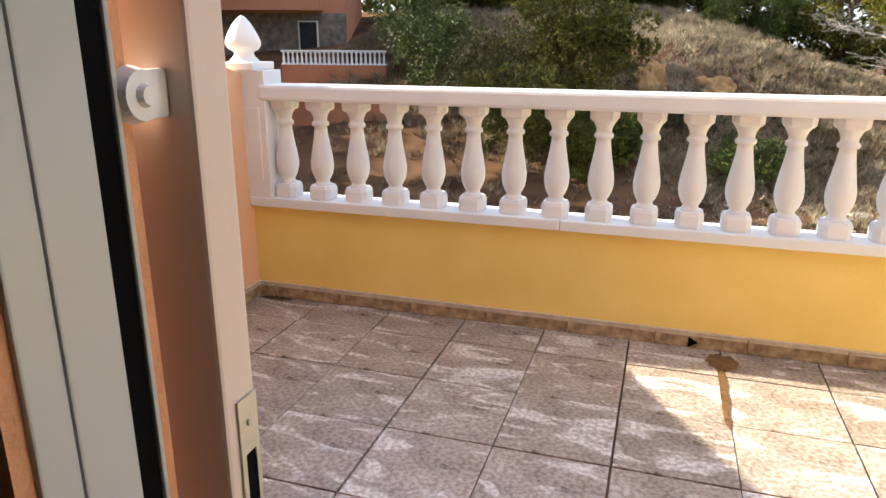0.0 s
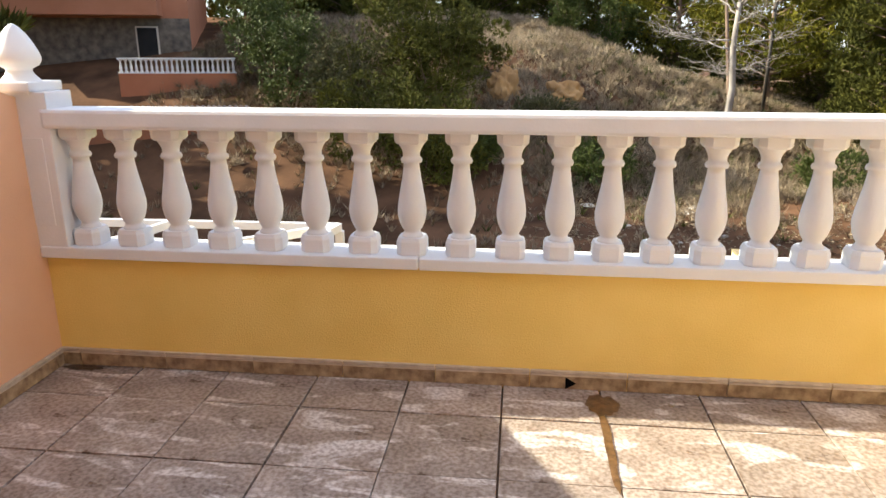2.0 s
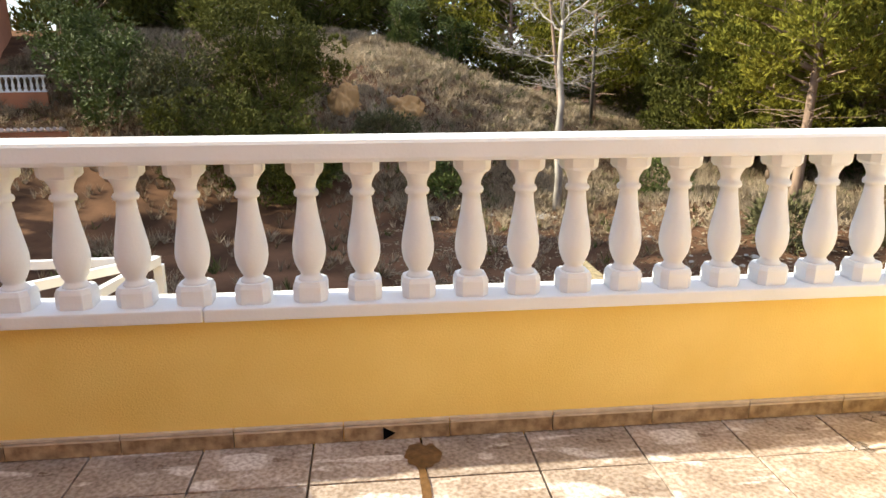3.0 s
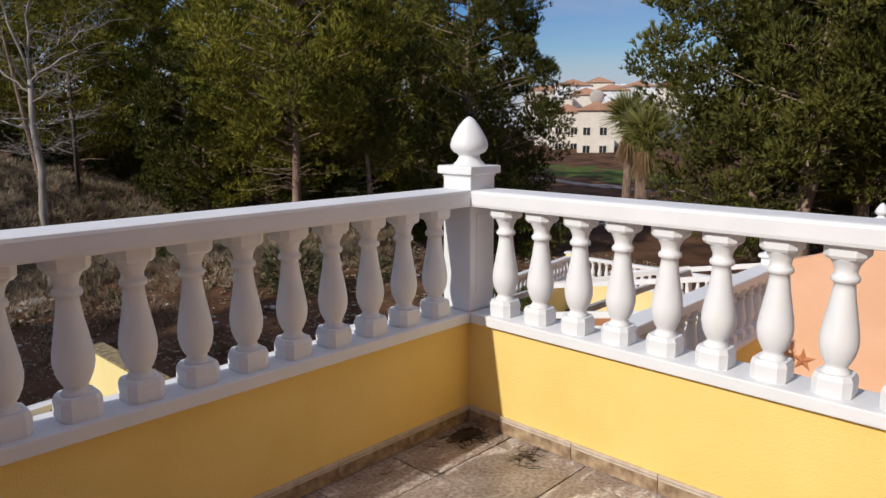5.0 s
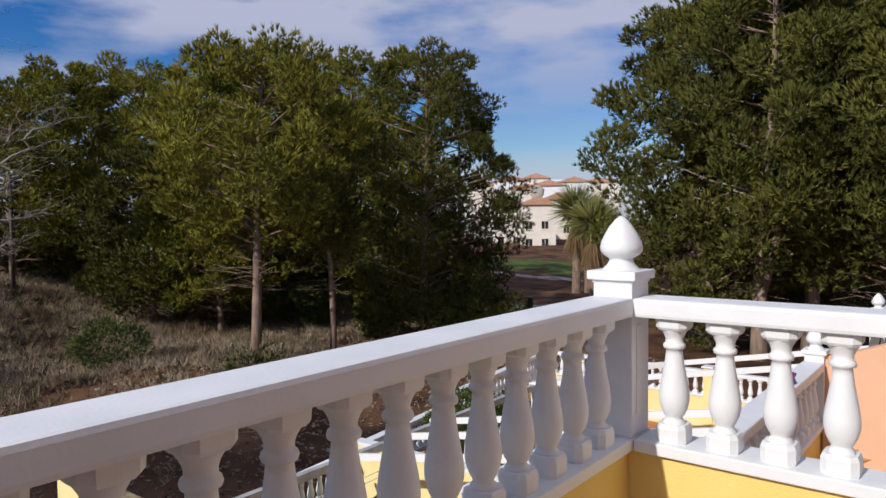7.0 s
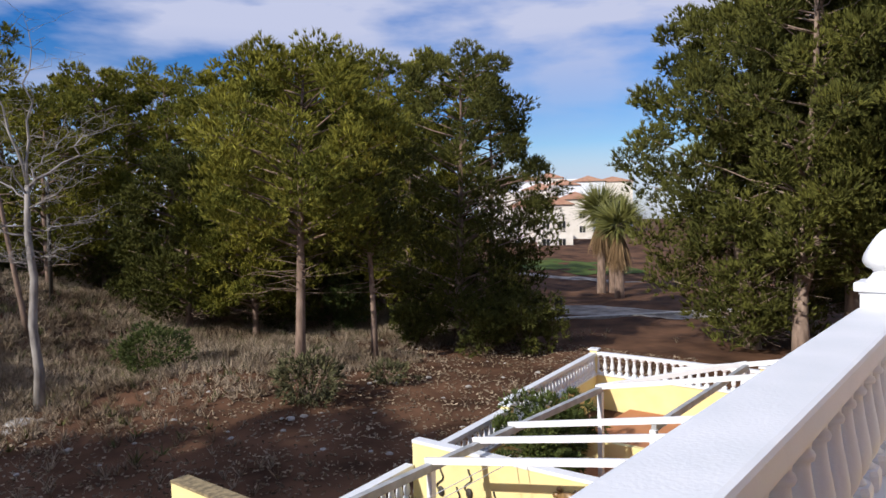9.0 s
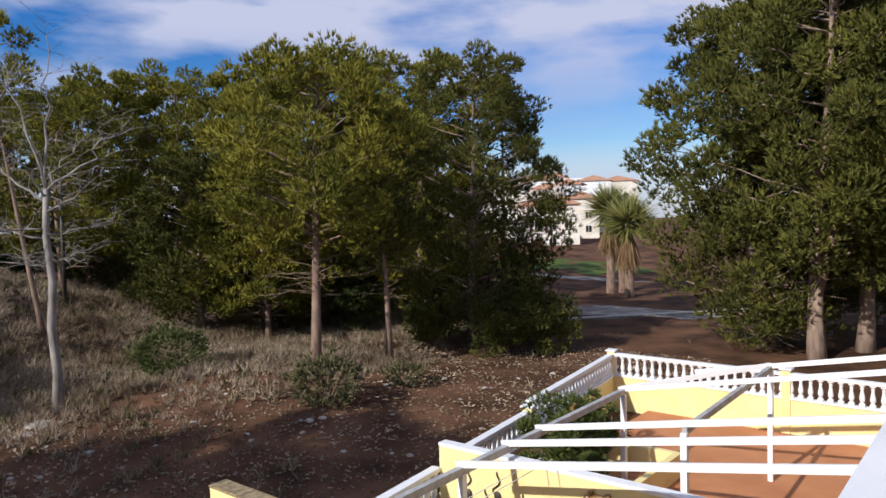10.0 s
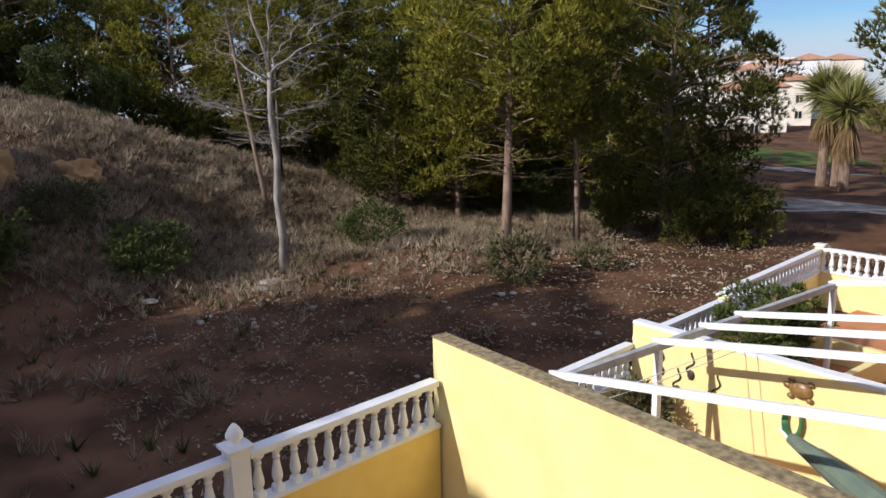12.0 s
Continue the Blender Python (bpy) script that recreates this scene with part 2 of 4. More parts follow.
def box(bm, x0, x1, y0, y1, z0, z1, bevel=0.0, m=None):
    r = bmesh.ops.create_cube(bm, size=1.0, matrix=Matrix.LocRotScale(((x0 + x1) / 2, (y0 + y1) / 2, (z0 + z1) / 2), None, (x1 - x0, y1 - y0, z1 - z0)))
    vs = r["verts"]
    if bevel:
        es = list({e for v in vs for e in v.link_edges})
        out = bmesh.ops.bevel(bm, geom=es, offset=bevel, segments=2, affect="EDGES", profile=0.6)
        vs = list({v for f in out["faces"] for v in f.verts} | {v for v in vs if v.is_valid})
    if m is not None:
        bmesh.ops.transform(bm, matrix=m, verts=vs)
    return bm


def boxes(*args, bevel=0.0):
    bm = bmesh.new()
    for a in args:
        box(bm, *a, bevel=bevel)
    return bm


def bar(bm, a, b, w, h, bevel=0.0):
    """A beam of section w by h from a to b."""
    a, b = Vector(a), Vector(b)
    d = b - a
    q = d.to_track_quat("Y", "Z")
    m = Matrix.LocRotScale((a + b) / 2, q, None)
    return box(bm, -w / 2, w / 2, -d.length / 2, d.length / 2, -h / 2, h / 2, bevel, m)


def lathe(bm, profile, seg=16, centre=(0, 0)):
    rings = []
    for r, z in profile:
        rings.append([bm.verts.new((centre[0] + r * math.cos(2 * math.pi * i / seg), centre[1] + r * math.sin(2 * math.pi * i / seg), z)) for i in range(seg)])
    for a, b in zip(rings, rings[1:]):
        for i in range(seg):
            bm.faces.new((a[i], a[(i + 1) % seg], b[(i + 1) % seg], b[i]))
    bm.faces.new(rings[0][::-1])
    bm.faces.new(rings[-1])
    return bm


def tube(bm, pts, radii, seg=7):
    """A tapered limb along pts."""
    rings = []
    n = len(pts)
    for i, p in enumerate(pts):
        d = (Vector(pts[min(i + 1, n - 1)]) - Vector(pts[max(i - 1, 0)])).normalized()
        u = d.orthogonal().normalized()
        v = d.cross(u)
        rings.append([bm.verts.new(Vector(p) + radii[i] * (math.cos(2 * math.pi * k / seg) * u + math.sin(2 * math.pi * k / seg) * v)) for k in range(seg)])
    for i in range(n - 1):
        a, b = rings[i], rings[i + 1]
        # match the ring starts so that the skin does not twist
        s = min(range(seg), key=lambda k: (b[k].co - a[0].co - (Vector(pts[i + 1]) - Vector(pts[i]))).length)
        for k in range(seg):
            bm.faces.new((a[k], a[(k + 1) % seg], b[(k + 1 + s) % seg], b[(k + s) % seg]))
    bm.faces.new(rings[-1])
    bm.faces.new(rings[0][::-1])
    return bm


def smooth01(a, b, x):
    t = min(max((x - a) / (b - a), 0), 1)
    return t * t * (3 - 2 * t)


def ground_z(x, y):
    h = -4.0
    k = 0.5 * max(x, 0)
    h += 5.2 * (1 - smooth01(0, 26, x)) * smooth01(22 + k, 36 + k, y)
    h += 2.2 * (1 - smooth01(-3, 11, x)) * smooth01(33, 47, y)
    h += 1.3 * smooth01(26, 48, y) * smooth01(8, 22, x)
    h += 0.6 * math.exp(-((x - 14) ** 2 + (y - 23) ** 2) / 30)
    h += 0.9 * smooth01(45, 110, x)
    h += 0.10 * noise.noise(Vector((x * 0.5, y * 0.5, 0))) + 0.05 * noise.noise(Vector((x * 1.7, y * 1.7, 3)))
    return h


# ---- ground ----
def build_ground():
    xs = [-400, -250, -150, -100, -70, -50] + [-40 + 1.0 * i for i in range(96)] + [60, 75, 95, 120, 160, 220, 320, 600]
    ys = [-300, -150, -60, -30, -15, -5] + [0 + 1.0 * i for i in range(61)] + [65, 75, 90, 110, 150, 220, 320, 600]
    bm = bmesh.new()
    grid = [[bm.verts.new((x, y, ground_z(x, y))) for x in xs] for y in ys]
    for j in range(len(ys) - 1):
        for i in range(len(xs) - 1):
            bm.faces.new((grid[j][i], grid[j][i + 1], grid[j + 1][i + 1], grid[j + 1][i]))
    tagged(mesh_ob("ground", bm, EARTH, True), "dry brown earth waste ground with sparse grass", "ground", kind="structure")


build_ground()

# ---- terrace: structure ----
XL, XR, YF = -2.05, 2.79, 3.645       # inner faces of the left, right and front walls
Y_HOUSE = 0.55                         # inner face of the house wall
COP, RAIL = 0.60, 1.22                 # top of the coping, top of the rail
RAIL_B = 1.135

bm = boxes((XL - 0.2, XR + 0.15, -3.0, YF + 0.16, -0.30, -0.02))
tagged(mesh_ob("floor", bm, GROUT), "terrace floor of mottled glazed stone-look tiles", "floor", kind="structure")
floor_ob = bpy.data.objects["floor"]
bm = boxes((XL - 0.2, XR + 0.15, -3.1, YF + 0.14, -4.6, -0.30))
tagged(mesh_ob("wall_below_terrace", bm, YELLOW), "yellow rendered house wall under the terrace", "wall", kind="structure")

# front and right parapet walls
bm = boxes((XL + 0.001, XR + 0.13, YF, YF + 0.13, -0.30, 0.545))
tagged(mesh_ob("wall_front", bm, YELLOW), "low yellow rendered terrace parapet wall", "wall", kind="structure")
bm = boxes((XR, XR + 0.13, 0.70, YF - 0.001, -0.30, 0.545))
tagged(mesh_ob("wall_right", bm, YELLOW), "low yellow rendered terrace parapet wall", "wall", kind="structure")


def swept_wall(x0, x1, y_post, y_house, z0, rise):
    """A side wall whose top sweeps up towards the house."""
    bm = bmesh.new()
    prof = [(y_post - (y_post - y_house) * i / 24) for i in range(25)]
    top = [(y, z0 + rise * max(y_post - y, 0) ** 1.2) for y in prof]
    for x in (x0, x1):
        vs = [bm.verts.new((x, y_post, -4.0))] + [bm.verts.new((x, y, z)) for y, z in top] + [bm.verts.new((x, y_house, -4.0))]
        f = bm.faces.new(vs if x == x0 else vs[::-1])
    bm.verts.ensure_lookup_table()
    n = len(bm.verts) // 2
    for i in range(n):
        j = (i + 1) % n
        bm.faces.new((bm.verts[i], bm.verts[j], bm.verts[n + j], bm.verts[n + i]))
    bmesh.ops.recalc_face_normals(bm, faces=bm.faces)
    return bm


tagged(mesh_ob("wall_left", swept_wall(XL - 0.18, XL, YF + 0.13, 0.69, 1.23, 0.355), PEACH), "peach rendered terrace side wall with swept top", "wall", kind="structure")

# house wall with the doorway
JX, RX, DOOR_H = -0.212, 0.72, 2.1
bm = boxes((XL - 0.2, JX, Y_HOUSE, 0.69, -0.02, 2.85), (RX, XR + 0.15, Y_HOUSE, 0.69, -0.02, 2.85), (JX, RX, Y_HOUSE, 0.69, DOOR_H, 2.85))
tagged(mesh_ob("wall_house", bm, ORANGE), "orange rendered house wall around the terrace door", "wall", kind="structure")
bm = boxes((XL - 0.35, XL - 0.2, -3.0, 0.69, -0.3, 2.85), (XR, XR + 0.15, -3.0, 0.55, -0.3, 2.85), (XL - 0.35, XR + 0.15, -3.15, -3.0, -0.3, 2.85))
tagged(mesh_ob("wall_room", bm, CREAM), "plain pale wall of the room inside", "wall", kind="structure")
bm = boxes((XL - 0.35, XR + 0.15, -3.15, 0.69, 2.85, 3.0))
tagged(mesh_ob("ceiling", bm, CREAM), "plain pale ceiling of the room inside", "ceiling", kind="structure")

# unseen blocks for the terraced row on both sides, added to cut sky light
bm = boxes((XL - 14.0, XL - 0.36, -9.0, 0.60, -4.4, 5.2))
tagged(mesh_ob("sky_block_left", bm, CREAM), "unseen pale block in place of the terraced house next door, cutting sky light", "wall", kind="structure")
bm = boxes((XR + 0.16, XR + 16.0, -9.0, 0.54, -4.4, 3.9))
tagged(mesh_ob("sky_block_right", bm, CREAM), "unseen pale block in place of the lower terraced house, cutting sky light", "wall", kind="structure")
# supposed upper storey, out of view, added to hold sky light off the ground
bm = boxes((XL - 0.35, XR + 0.15, -9.0, 0.5, 3.001, 5.2))
tagged(mesh_ob("sky_block_upper", bm, CREAM), "unseen pale block above the house, added to cut sky light", "wall", kind="structure")

# door frame: plastic inner frame with gaskets, then the outer steel frame
door = empty("door_1", None, "white plastic door frame with beige steel outer frame", "door", kind="structure")
for nm, x0, x1, sgn in (("left_jamb", JX - 0.03, JX, 1), ("right_jamb", RX, RX + 0.03, -1)):
    e = JX if sgn > 0 else RX
    bm = bmesh.new()
    box(bm, min(e, e + sgn * 0.006), max(e, e + sgn * 0.006), 0.597, 0.647, -0.015, DOOR_H, 0.002)
    box(bm, min(e - sgn * 0.03, e + sgn * 0.003), max(e - sgn * 0.03, e + sgn * 0.0045), 0.565, 0.5965, -0.015, DOOR_H, 0.002)
    box(bm, min(e, e + sgn * 0.006), max(e, e + sgn * 0.006), 0.670, 0.675, -0.015, DOOR_H, 0.002)
    part("jamb", bm, UPVC, door, "white plastic jamb")
    bm = boxes((min(e, e + sgn * 0.003), max(e, e + sgn * 0.003), 0.6475, 0.6695, -0.015, DOOR_H))
    part("gasket", bm, GASKET, door, "black rubber gasket")
    bm = boxes((min(e - sgn * 0.05, e + sgn * 0.030), max(e - sgn * 0.05, e + sgn * 0.030), 0.722, 0.768, -0.015, DOOR_H + 0.04), bevel=0.004)
    post_ob = part("outer_frame", bm, BEIGE, door, "beige lacquered steel frame")
    if sgn > 0:
        bm = bmesh.new()
        bmx = [(0.738, 0.766, 0.90, 0.93), (0.738, 0.766, 1.01, 1.03), (0.738, 0.766, 1.085, 1.14), (0.738, 0.744, 0.93, 1.01), (0.760, 0.766, 0.93, 1.01), (0.738, 0.744, 1.03, 1.085), (0.760, 0.766, 1.03, 1.085)]
        for a, b, c, d in bmx:
            box(bm, e + 0.0302, e + 0.0325, a, b, c, d)
        part("strike_plate", bm, STEEL, post_ob, "steel strike plate with latch slots")
        part("slot", boxes((e + 0.0301, e + 0.0308, 0.743, 0.761, 0.93, 1.085)), GASKET, post_ob, "dark slot")
        bm = bmesh.new()
        bmesh.ops.create_cone(bm, cap_ends=True, segments=12, radius1=0.004, radius2=0.003, depth=0.002, matrix=pose(e + 0.0332, 0.752, 1.115, 0, 90, 0))
        part("screw", bm, STEEL, post_ob)
bm = boxes((JX, RX, 0.36, 0.595, DOOR_H - 0.03, DOOR_H))
part("head", bm, UPVC, door, "white plastic head")
holder = empty("door_holder", None, "white plastic door holder clip on the reveal", "clip")
bm = bmesh.new()
bmesh.ops.create_cone(bm, cap_ends=True, segments=24, radius1=0.021, radius2=0.018, depth=0.012, matrix=pose(JX + 0.006, 0.692, 1.405, 0, 90, 0))
part("disc", bm, PERGOLA, holder, smooth=False)
bm = bmesh.new()
box(bm, JX + 0.002, JX + 0.009, 0.692, 0.722, 1.387, 1.423, 0.003)
part("arm", bm, PERGOLA, holder)
bm = bmesh.new()
bmesh.ops.create_cone(bm, cap_ends=True, segments=12, radius1=0.009, radius2=0.007, depth=0.006, matrix=pose(JX + 0.014, 0.692, 1.405, 0, 90, 0))
part("screw", bm, PERGOLA, holder)


# ---- balustrades ----
def octagon(bm, levels):
    """A square block with chamfered corners, half-width and height level by level."""
    rings = []
    for r, z in levels:
        c = 0.62 * r
        rings.append([bm.verts.new((x, y, z)) for x, y in ((r, -c), (r, c), (c, r), (-c, r), (-r, c), (-r, -c), (-c, -r), (c, -r))])
    for p, q in zip(rings, rings[1:]):
        for k in range(8):
            bm.faces.new((p[k], p[(k + 1) % 8], q[(k + 1) % 8], q[k]))
    bm.faces.new(rings[0][::-1])
    bm.faces.new(rings[-1])


def baluster_mesh(seg=20):
    """A turned concrete baluster, 0.535 high, standing on its base."""
    bm = bmesh.new()
    octagon(bm, [(0.062, 0.0), (0.065, 0.012), (0.065, 0.062), (0.058, 0.080)])
    prof = [(0.050, 0.076), (0.045, 0.088), (0.037, 0.098), (0.036, 0.106), (0.044, 0.118), (0.056, 0.145), (0.063, 0.178), (0.0635, 0.205), (0.059, 0.240), (0.051, 0.285),
            (0.042, 0.335), (0.036, 0.380), (0.034, 0.402), (0.044, 0.406), (0.0475, 0.416), (0.044, 0.427), (0.037, 0.431), (0.037, 0.448), (0.043, 0.465), (0.053, 0.482), (0.058, 0.490)]
    lathe(bm, prof, seg)
    octagon(bm, [(0.057, 0.488), (0.066, 0.500), (0.068, 0.54)])
    me = bpy.data.meshes.new("baluster")
    bm.normal_update()
    bm.to_mesh(me)
    bm.free()
    me.materials.append(WHITE)
    me.polygons.foreach_set("use_smooth", [len(p.vertices) == 4 and abs(p.normal.z) < 0.95 and 0.081 < p.center.z < 0.4875 for p in me.polygons])
    return me


BALUSTER, BALUSTER_FAR = baluster_mesh(), baluster_mesh(10)


def finial_bm(x, y, z):
    """A fluted pine-cone finial on a square cap; z is the cap's underside."""
    bm = bmesh.new()
    seg = 24
    prof = [(0.085, 0.045), (0.078, 0.052), (0.060, 0.072), (0.052, 0.088), (0.055, 0.098), (0.078, 0.112), (0.090, 0.130), (0.092, 0.146), (0.086, 0.172), (0.070, 0.205), (0.050, 0.240), (0.028, 0.270), (0.010, 0.284), (0.002, 0.287)]
    rings = []
    for r, h in prof:
        ring = []
        for i in range(seg):
            a = 2 * math.pi * i / seg
            k = 1 + (0.055 * abs(math.sin(2.5 * a + h * 9)) if 0.11 < h < 0.26 else 0)
            ring.append(bm.verts.new((x + r * k * math.cos(a), y + r * k * math.sin(a), z + h)))
        rings.append(ring)
    for a, b in zip(rings, rings[1:]):
        for i in range(seg):
            bm.faces.new((a[i], a[(i + 1) % seg], b[(i + 1) % seg], b[i]))
    bm.faces.new(rings[-1])
    return bm


def cap_bm(x, y, z, w=0.115):
    bm = bmesh.new()
    box(bm, x - w, x + w, y - w, y + w, z, z + 0.042, 0.008)
    box(bm, x - w * 0.83, x + w * 0.83, y - w * 0.83, y + w * 0.83, z - 0.012, z)
    return bm


front = empty("balustrade", None, "white painted concrete balustrade with turned balusters and pine-cone finials", "balustrade", "terrace balustrades")
YC, XC = YF + 0.06, XR + 0.06          # centre lines
bm = bmesh.new()
box(bm, XL + 0.001, -0.30, YF - 0.04, YF + 0.17, 0.547, COP, 0.007)
part("coping", bm, WHITE, front, "white coping slab, chipped along its edge")
bm = bmesh.new()
box(bm, -0.297, XC + 0.11, YF - 0.036, YF + 0.17, 0.545, COP - 0.003, 0.007)
part("coping", bm, WHITE, front, "white coping slab, chipped along its edge")
bm = bmesh.new()
box(bm, XL + 0.10, XC - 0.085, YC - 0.10, YC + 0.10, RAIL_B, RAIL, 0.016)
part("handrail", bm, WHITE, front, "white handrail with rounded edges")
for i in range(22):
    shared("baluster", BALUSTER, front, pose(-1.850 + 0.2162 * min(i, 9) + 0.2085 * max(i - 9, 0), YC, COP - 0.003))
for x in (XL + 0.045, XC):
    w = 0.092
    bm = boxes((x - w, x + w, YC - w, YC + w, COP - 0.002, 1.292), bevel=0.006)
    post = part("post", bm, WHITE, front)
    bm = boxes((x - 0.05, x + 0.05, YC - w - 0.004, YC - w + 0.004, COP + 0.10, RAIL_B - 0.04), bevel=0.003)
    part("raised_panel", bm, WHITE, post)
    xc = x - (0.075 if x < 0 else 0)
    part("cap", cap_bm(xc, YC, 1.292), WHITE, front)
    part("finial", finial_bm(xc, YC, 1.289), WHITE, front, smooth=True)
right = empty("balustrade", None, "white painted concrete balustrade with turned balusters", "balustrade", "terrace balustrades")
bm = bmesh.new()
box(bm, XR - 0.04, XR + 0.17, 0.70, YF - 0.042, 0.546, COP - 0.001, 0.007)
part("coping", bm, WHITE, right, "white coping slab")
bm = bmesh.new()
box(bm, XC - 0.10, XC + 0.10, 0.70, YC - 0.094, RAIL_B, RAIL - 0.001, 0.016)
part("handrail", bm, WHITE, right, "white handrail with rounded edges")
for i in range(13):
    shared("baluster", BALUSTER, right, pose(XC, 3.46 - 0.2130 * i, COP - 0.003))


# ---- garden below ----
def fence_run(a, b, z_rail, group, label, base=-4.3, wall=PALE_YELLOW, post_ends=(), cap_finial=False):
    """A low rendered wall with coping, balusters and rail from a to b; rail top at z_rail."""
    a, b = Vector((*a, 0)), Vector((*b, 0))
    d = b - a
    ln = d.length
    ang = math.degrees(math.atan2(d.y, d.x))
    th = empty("garden_fence", pose(a.x, a.y, 0, 0, 0, ang), label, "fence", group)
    zc = z_rail - 0.62
    part("wall", boxes((0, ln, -0.07, 0.07, base, zc - 0.053)), wall, th, "yellow rendered base wall")
    part("coping", boxes((0, ln, -0.10, 0.10, zc - 0.052, zc), bevel=0.006), WHITE, th)
    part("handrail", boxes((0, ln, -0.09, 0.09, z_rail - 0.085, z_rail), bevel=0.014), WHITE, th)
    n = int(ln / 0.217)
    for i in range(n):
        shared("baluster", BALUSTER_FAR, th, pose((i + 0.5) * ln / n, 0, zc - 0.003))
    for s in post_ends:
        x = s * ln
        part("post", boxes((x - 0.11, x + 0.11, -0.11, 0.11, base, z_rail + 0.07), bevel=0.006), WHITE if cap_finial else wall, th)
        part("cap", cap_bm(x, 0, z_rail + 0.07, 0.15), WHITE, th)
        if cap_finial:
            part("finial", finial_bm(x, 0, z_rail + 0.069), WHITE, th, smooth=True)
    return th


fence_run((-9.0, 9.25), (0.34, 10.42), -1.93, "garden fences", "white balustrade on a yellow garden wall", post_ends=(1.0,), cap_finial=True, wall=YELLOW)
fence_run((0.46, 10.435), (3.22, 10.80), -1.93, "garden fences", "white balustrade on a yellow garden wall", wall=YELLOW)
fence_run((3.58, 10.88), (7.98, 11.40), -2.62, "garden fences", "white balustrade on a pale yellow garden wall beside the pergola")
fence_run((8.2, 11.43), (11.74, 11.89), -2.56, "garden fences", "white balustrade on a pale yellow garden wall", post_ends=(1.0,))
fence_run((11.74, 11.89), (17.6, 12.75), -2.35, "garden fences", "white balustrade on a pale yellow garden wall", post_ends=(1.0,))
fence_run((17.6, 12.75), (17.6, 8.0), -2.33, "garden fences", "white balustrade on a pale yellow garden side wall", post_ends=(1.0,))
fence_run((17.6, 8.0), (17.6, 2.5), -2.33, "garden fences", "white balustrade on a pale yellow garden side wall")


def garden_wall(x0, x1, y0, y1, z_far, z_near, cap, label, base=-4.4, th_cap=0.03):
    bm = bmesh.new()
    vs = [bm.verts.new(p) for p in ((x0, y0, base), (x1, y0, base), (x1, y1, base), (x0, y1, base), (x0, y0, z_near), (x1, y0, z_near), (x1, y1, z_far), (x0, y1, z_far))]
    for f in ((3, 2, 1, 0), (4, 5, 6, 7), (0, 1, 5, 4), (1, 2, 6, 5), (2, 3, 7, 6), (3, 0, 4, 7)):
        bm.faces.new([vs[i] for i in f])
    w = tagged(mesh_ob("garden_wall", bm, PALE_YELLOW), label, "wall")
    bm = bmesh.new()
    bar(bm, ((x0 + x1) / 2, y0, z_near + th_cap / 2 + 0.002), ((x0 + x1) / 2, y1 + 0.01, z_far + th_cap / 2 + 0.002), x1 - x0 + 0.02, th_cap, 0.006)
    part("wall_cap", bm, cap, w)
    return w


garden_wall(3.28, 3.50, 3.95, 10.92, -1.39, -1.30, LICHEN, "tall pale yellow garden dividing wall with a lichened cap")
garden_wall(8.0, 8.18, 3.95, 11.35, -2.25, -2.15, WHITE, "pale yellow garden dividing wall with a white cap", th_cap=0.06)
tagged(mesh_ob("garden_paving", boxes((8.2, 17.5, 4.0, 11.6, -4.2, -3.86)), TERRACOTTA), "terracotta coloured garden paving", "paving", kind="structure")
tagged(mesh_ob("garden_paving", boxes((3.5, 8.0, 4.0, 11.1, -4.2, -3.88)), TERRACOTTA), "terracotta coloured garden paving", "paving", kind="structure")
tagged(mesh_ob("planter_wall", boxes((9.2, 13.2, 9.0, 9.15, -3.86, -3.35), (13.05, 13.2, 9.15, 11.7, -3.86, -3.35), bevel=0.01), PALE_YELLOW), "low yellow planter wall in the garden", "planter")

# pergola
pergola = empty("pergola", None, "white metal pergola frame without a roof, leaning on the house", "pergola")


def roof_z(y):
    return -1.94 + 0.2 * (9.85 - y)


bm = bmesh.new()
bar(bm, (3.55, 9.85, -2.01), (12.25, 9.85, -1.95), 0.10, 0.12, 0.006)
part("front_beam", bm, GREY_BEAM, pergola, "grey weathered front beam")
for x in (4.55, 6.75, 7.93, 8.95, 12.2):
    bm = bmesh.new()
    bar(bm, (x, 9.95, roof_z(9.95) + 0.04), (x, 3.9, roof_z(3.9) + 0.04), 0.06, 0.10, 0.005)
    part("rafter", bm, PERGOLA, pergola)
bm = bmesh.new()
bar(bm, (8.95, 7.35, roof_z(7.35) - 0.07), (14.0, 7.45, roof_z(7.45) - 0.05), 0.08, 0.11, 0.005)
part("purlin", bm, GREY_BEAM, pergola, "grey weathered beam")
bm = bmesh.new()
bar(bm, (12.2, 9.9, -1.9), (14.0, 7.45, roof_z(7.45) + 0.02), 0.06, 0.10, 0.005)
part("rafter", bm, PERGOLA, pergola)
bm = bmesh.new()
bar(bm, (14.0, 9.0, roof_z(9.0)), (14.0, 3.9, roof_z(3.9)), 0.06, 0.10, 0.005)
part("rafter", bm, PERGOLA, pergola)
for x, y, zt in ((6.75, 9.85, -2.03), (12.2, 9.85, -2.0), (8.95, 7.35, roof_z(7.35) - 0.1), (14.0, 7.45, roof_z(7.45) - 0.1)):
    bm = boxes((x - 0.05, x + 0.05, y - 0.05, y + 0.05, -3.9, zt), bevel=0.005)
    part("post", bm, PERGOLA, pergola)
for y, z in ((9.2, -1.95), (9.0, -1.93)):
    bm = bmesh.new()
    tube(bm, [(3.6, y, z), (5.5, y, z - 0.08), (7.9, y, z - 0.05)], [0.006] * 3, 6)
    part("washing_line", bm, PERGOLA, pergola, "thin white washing line")

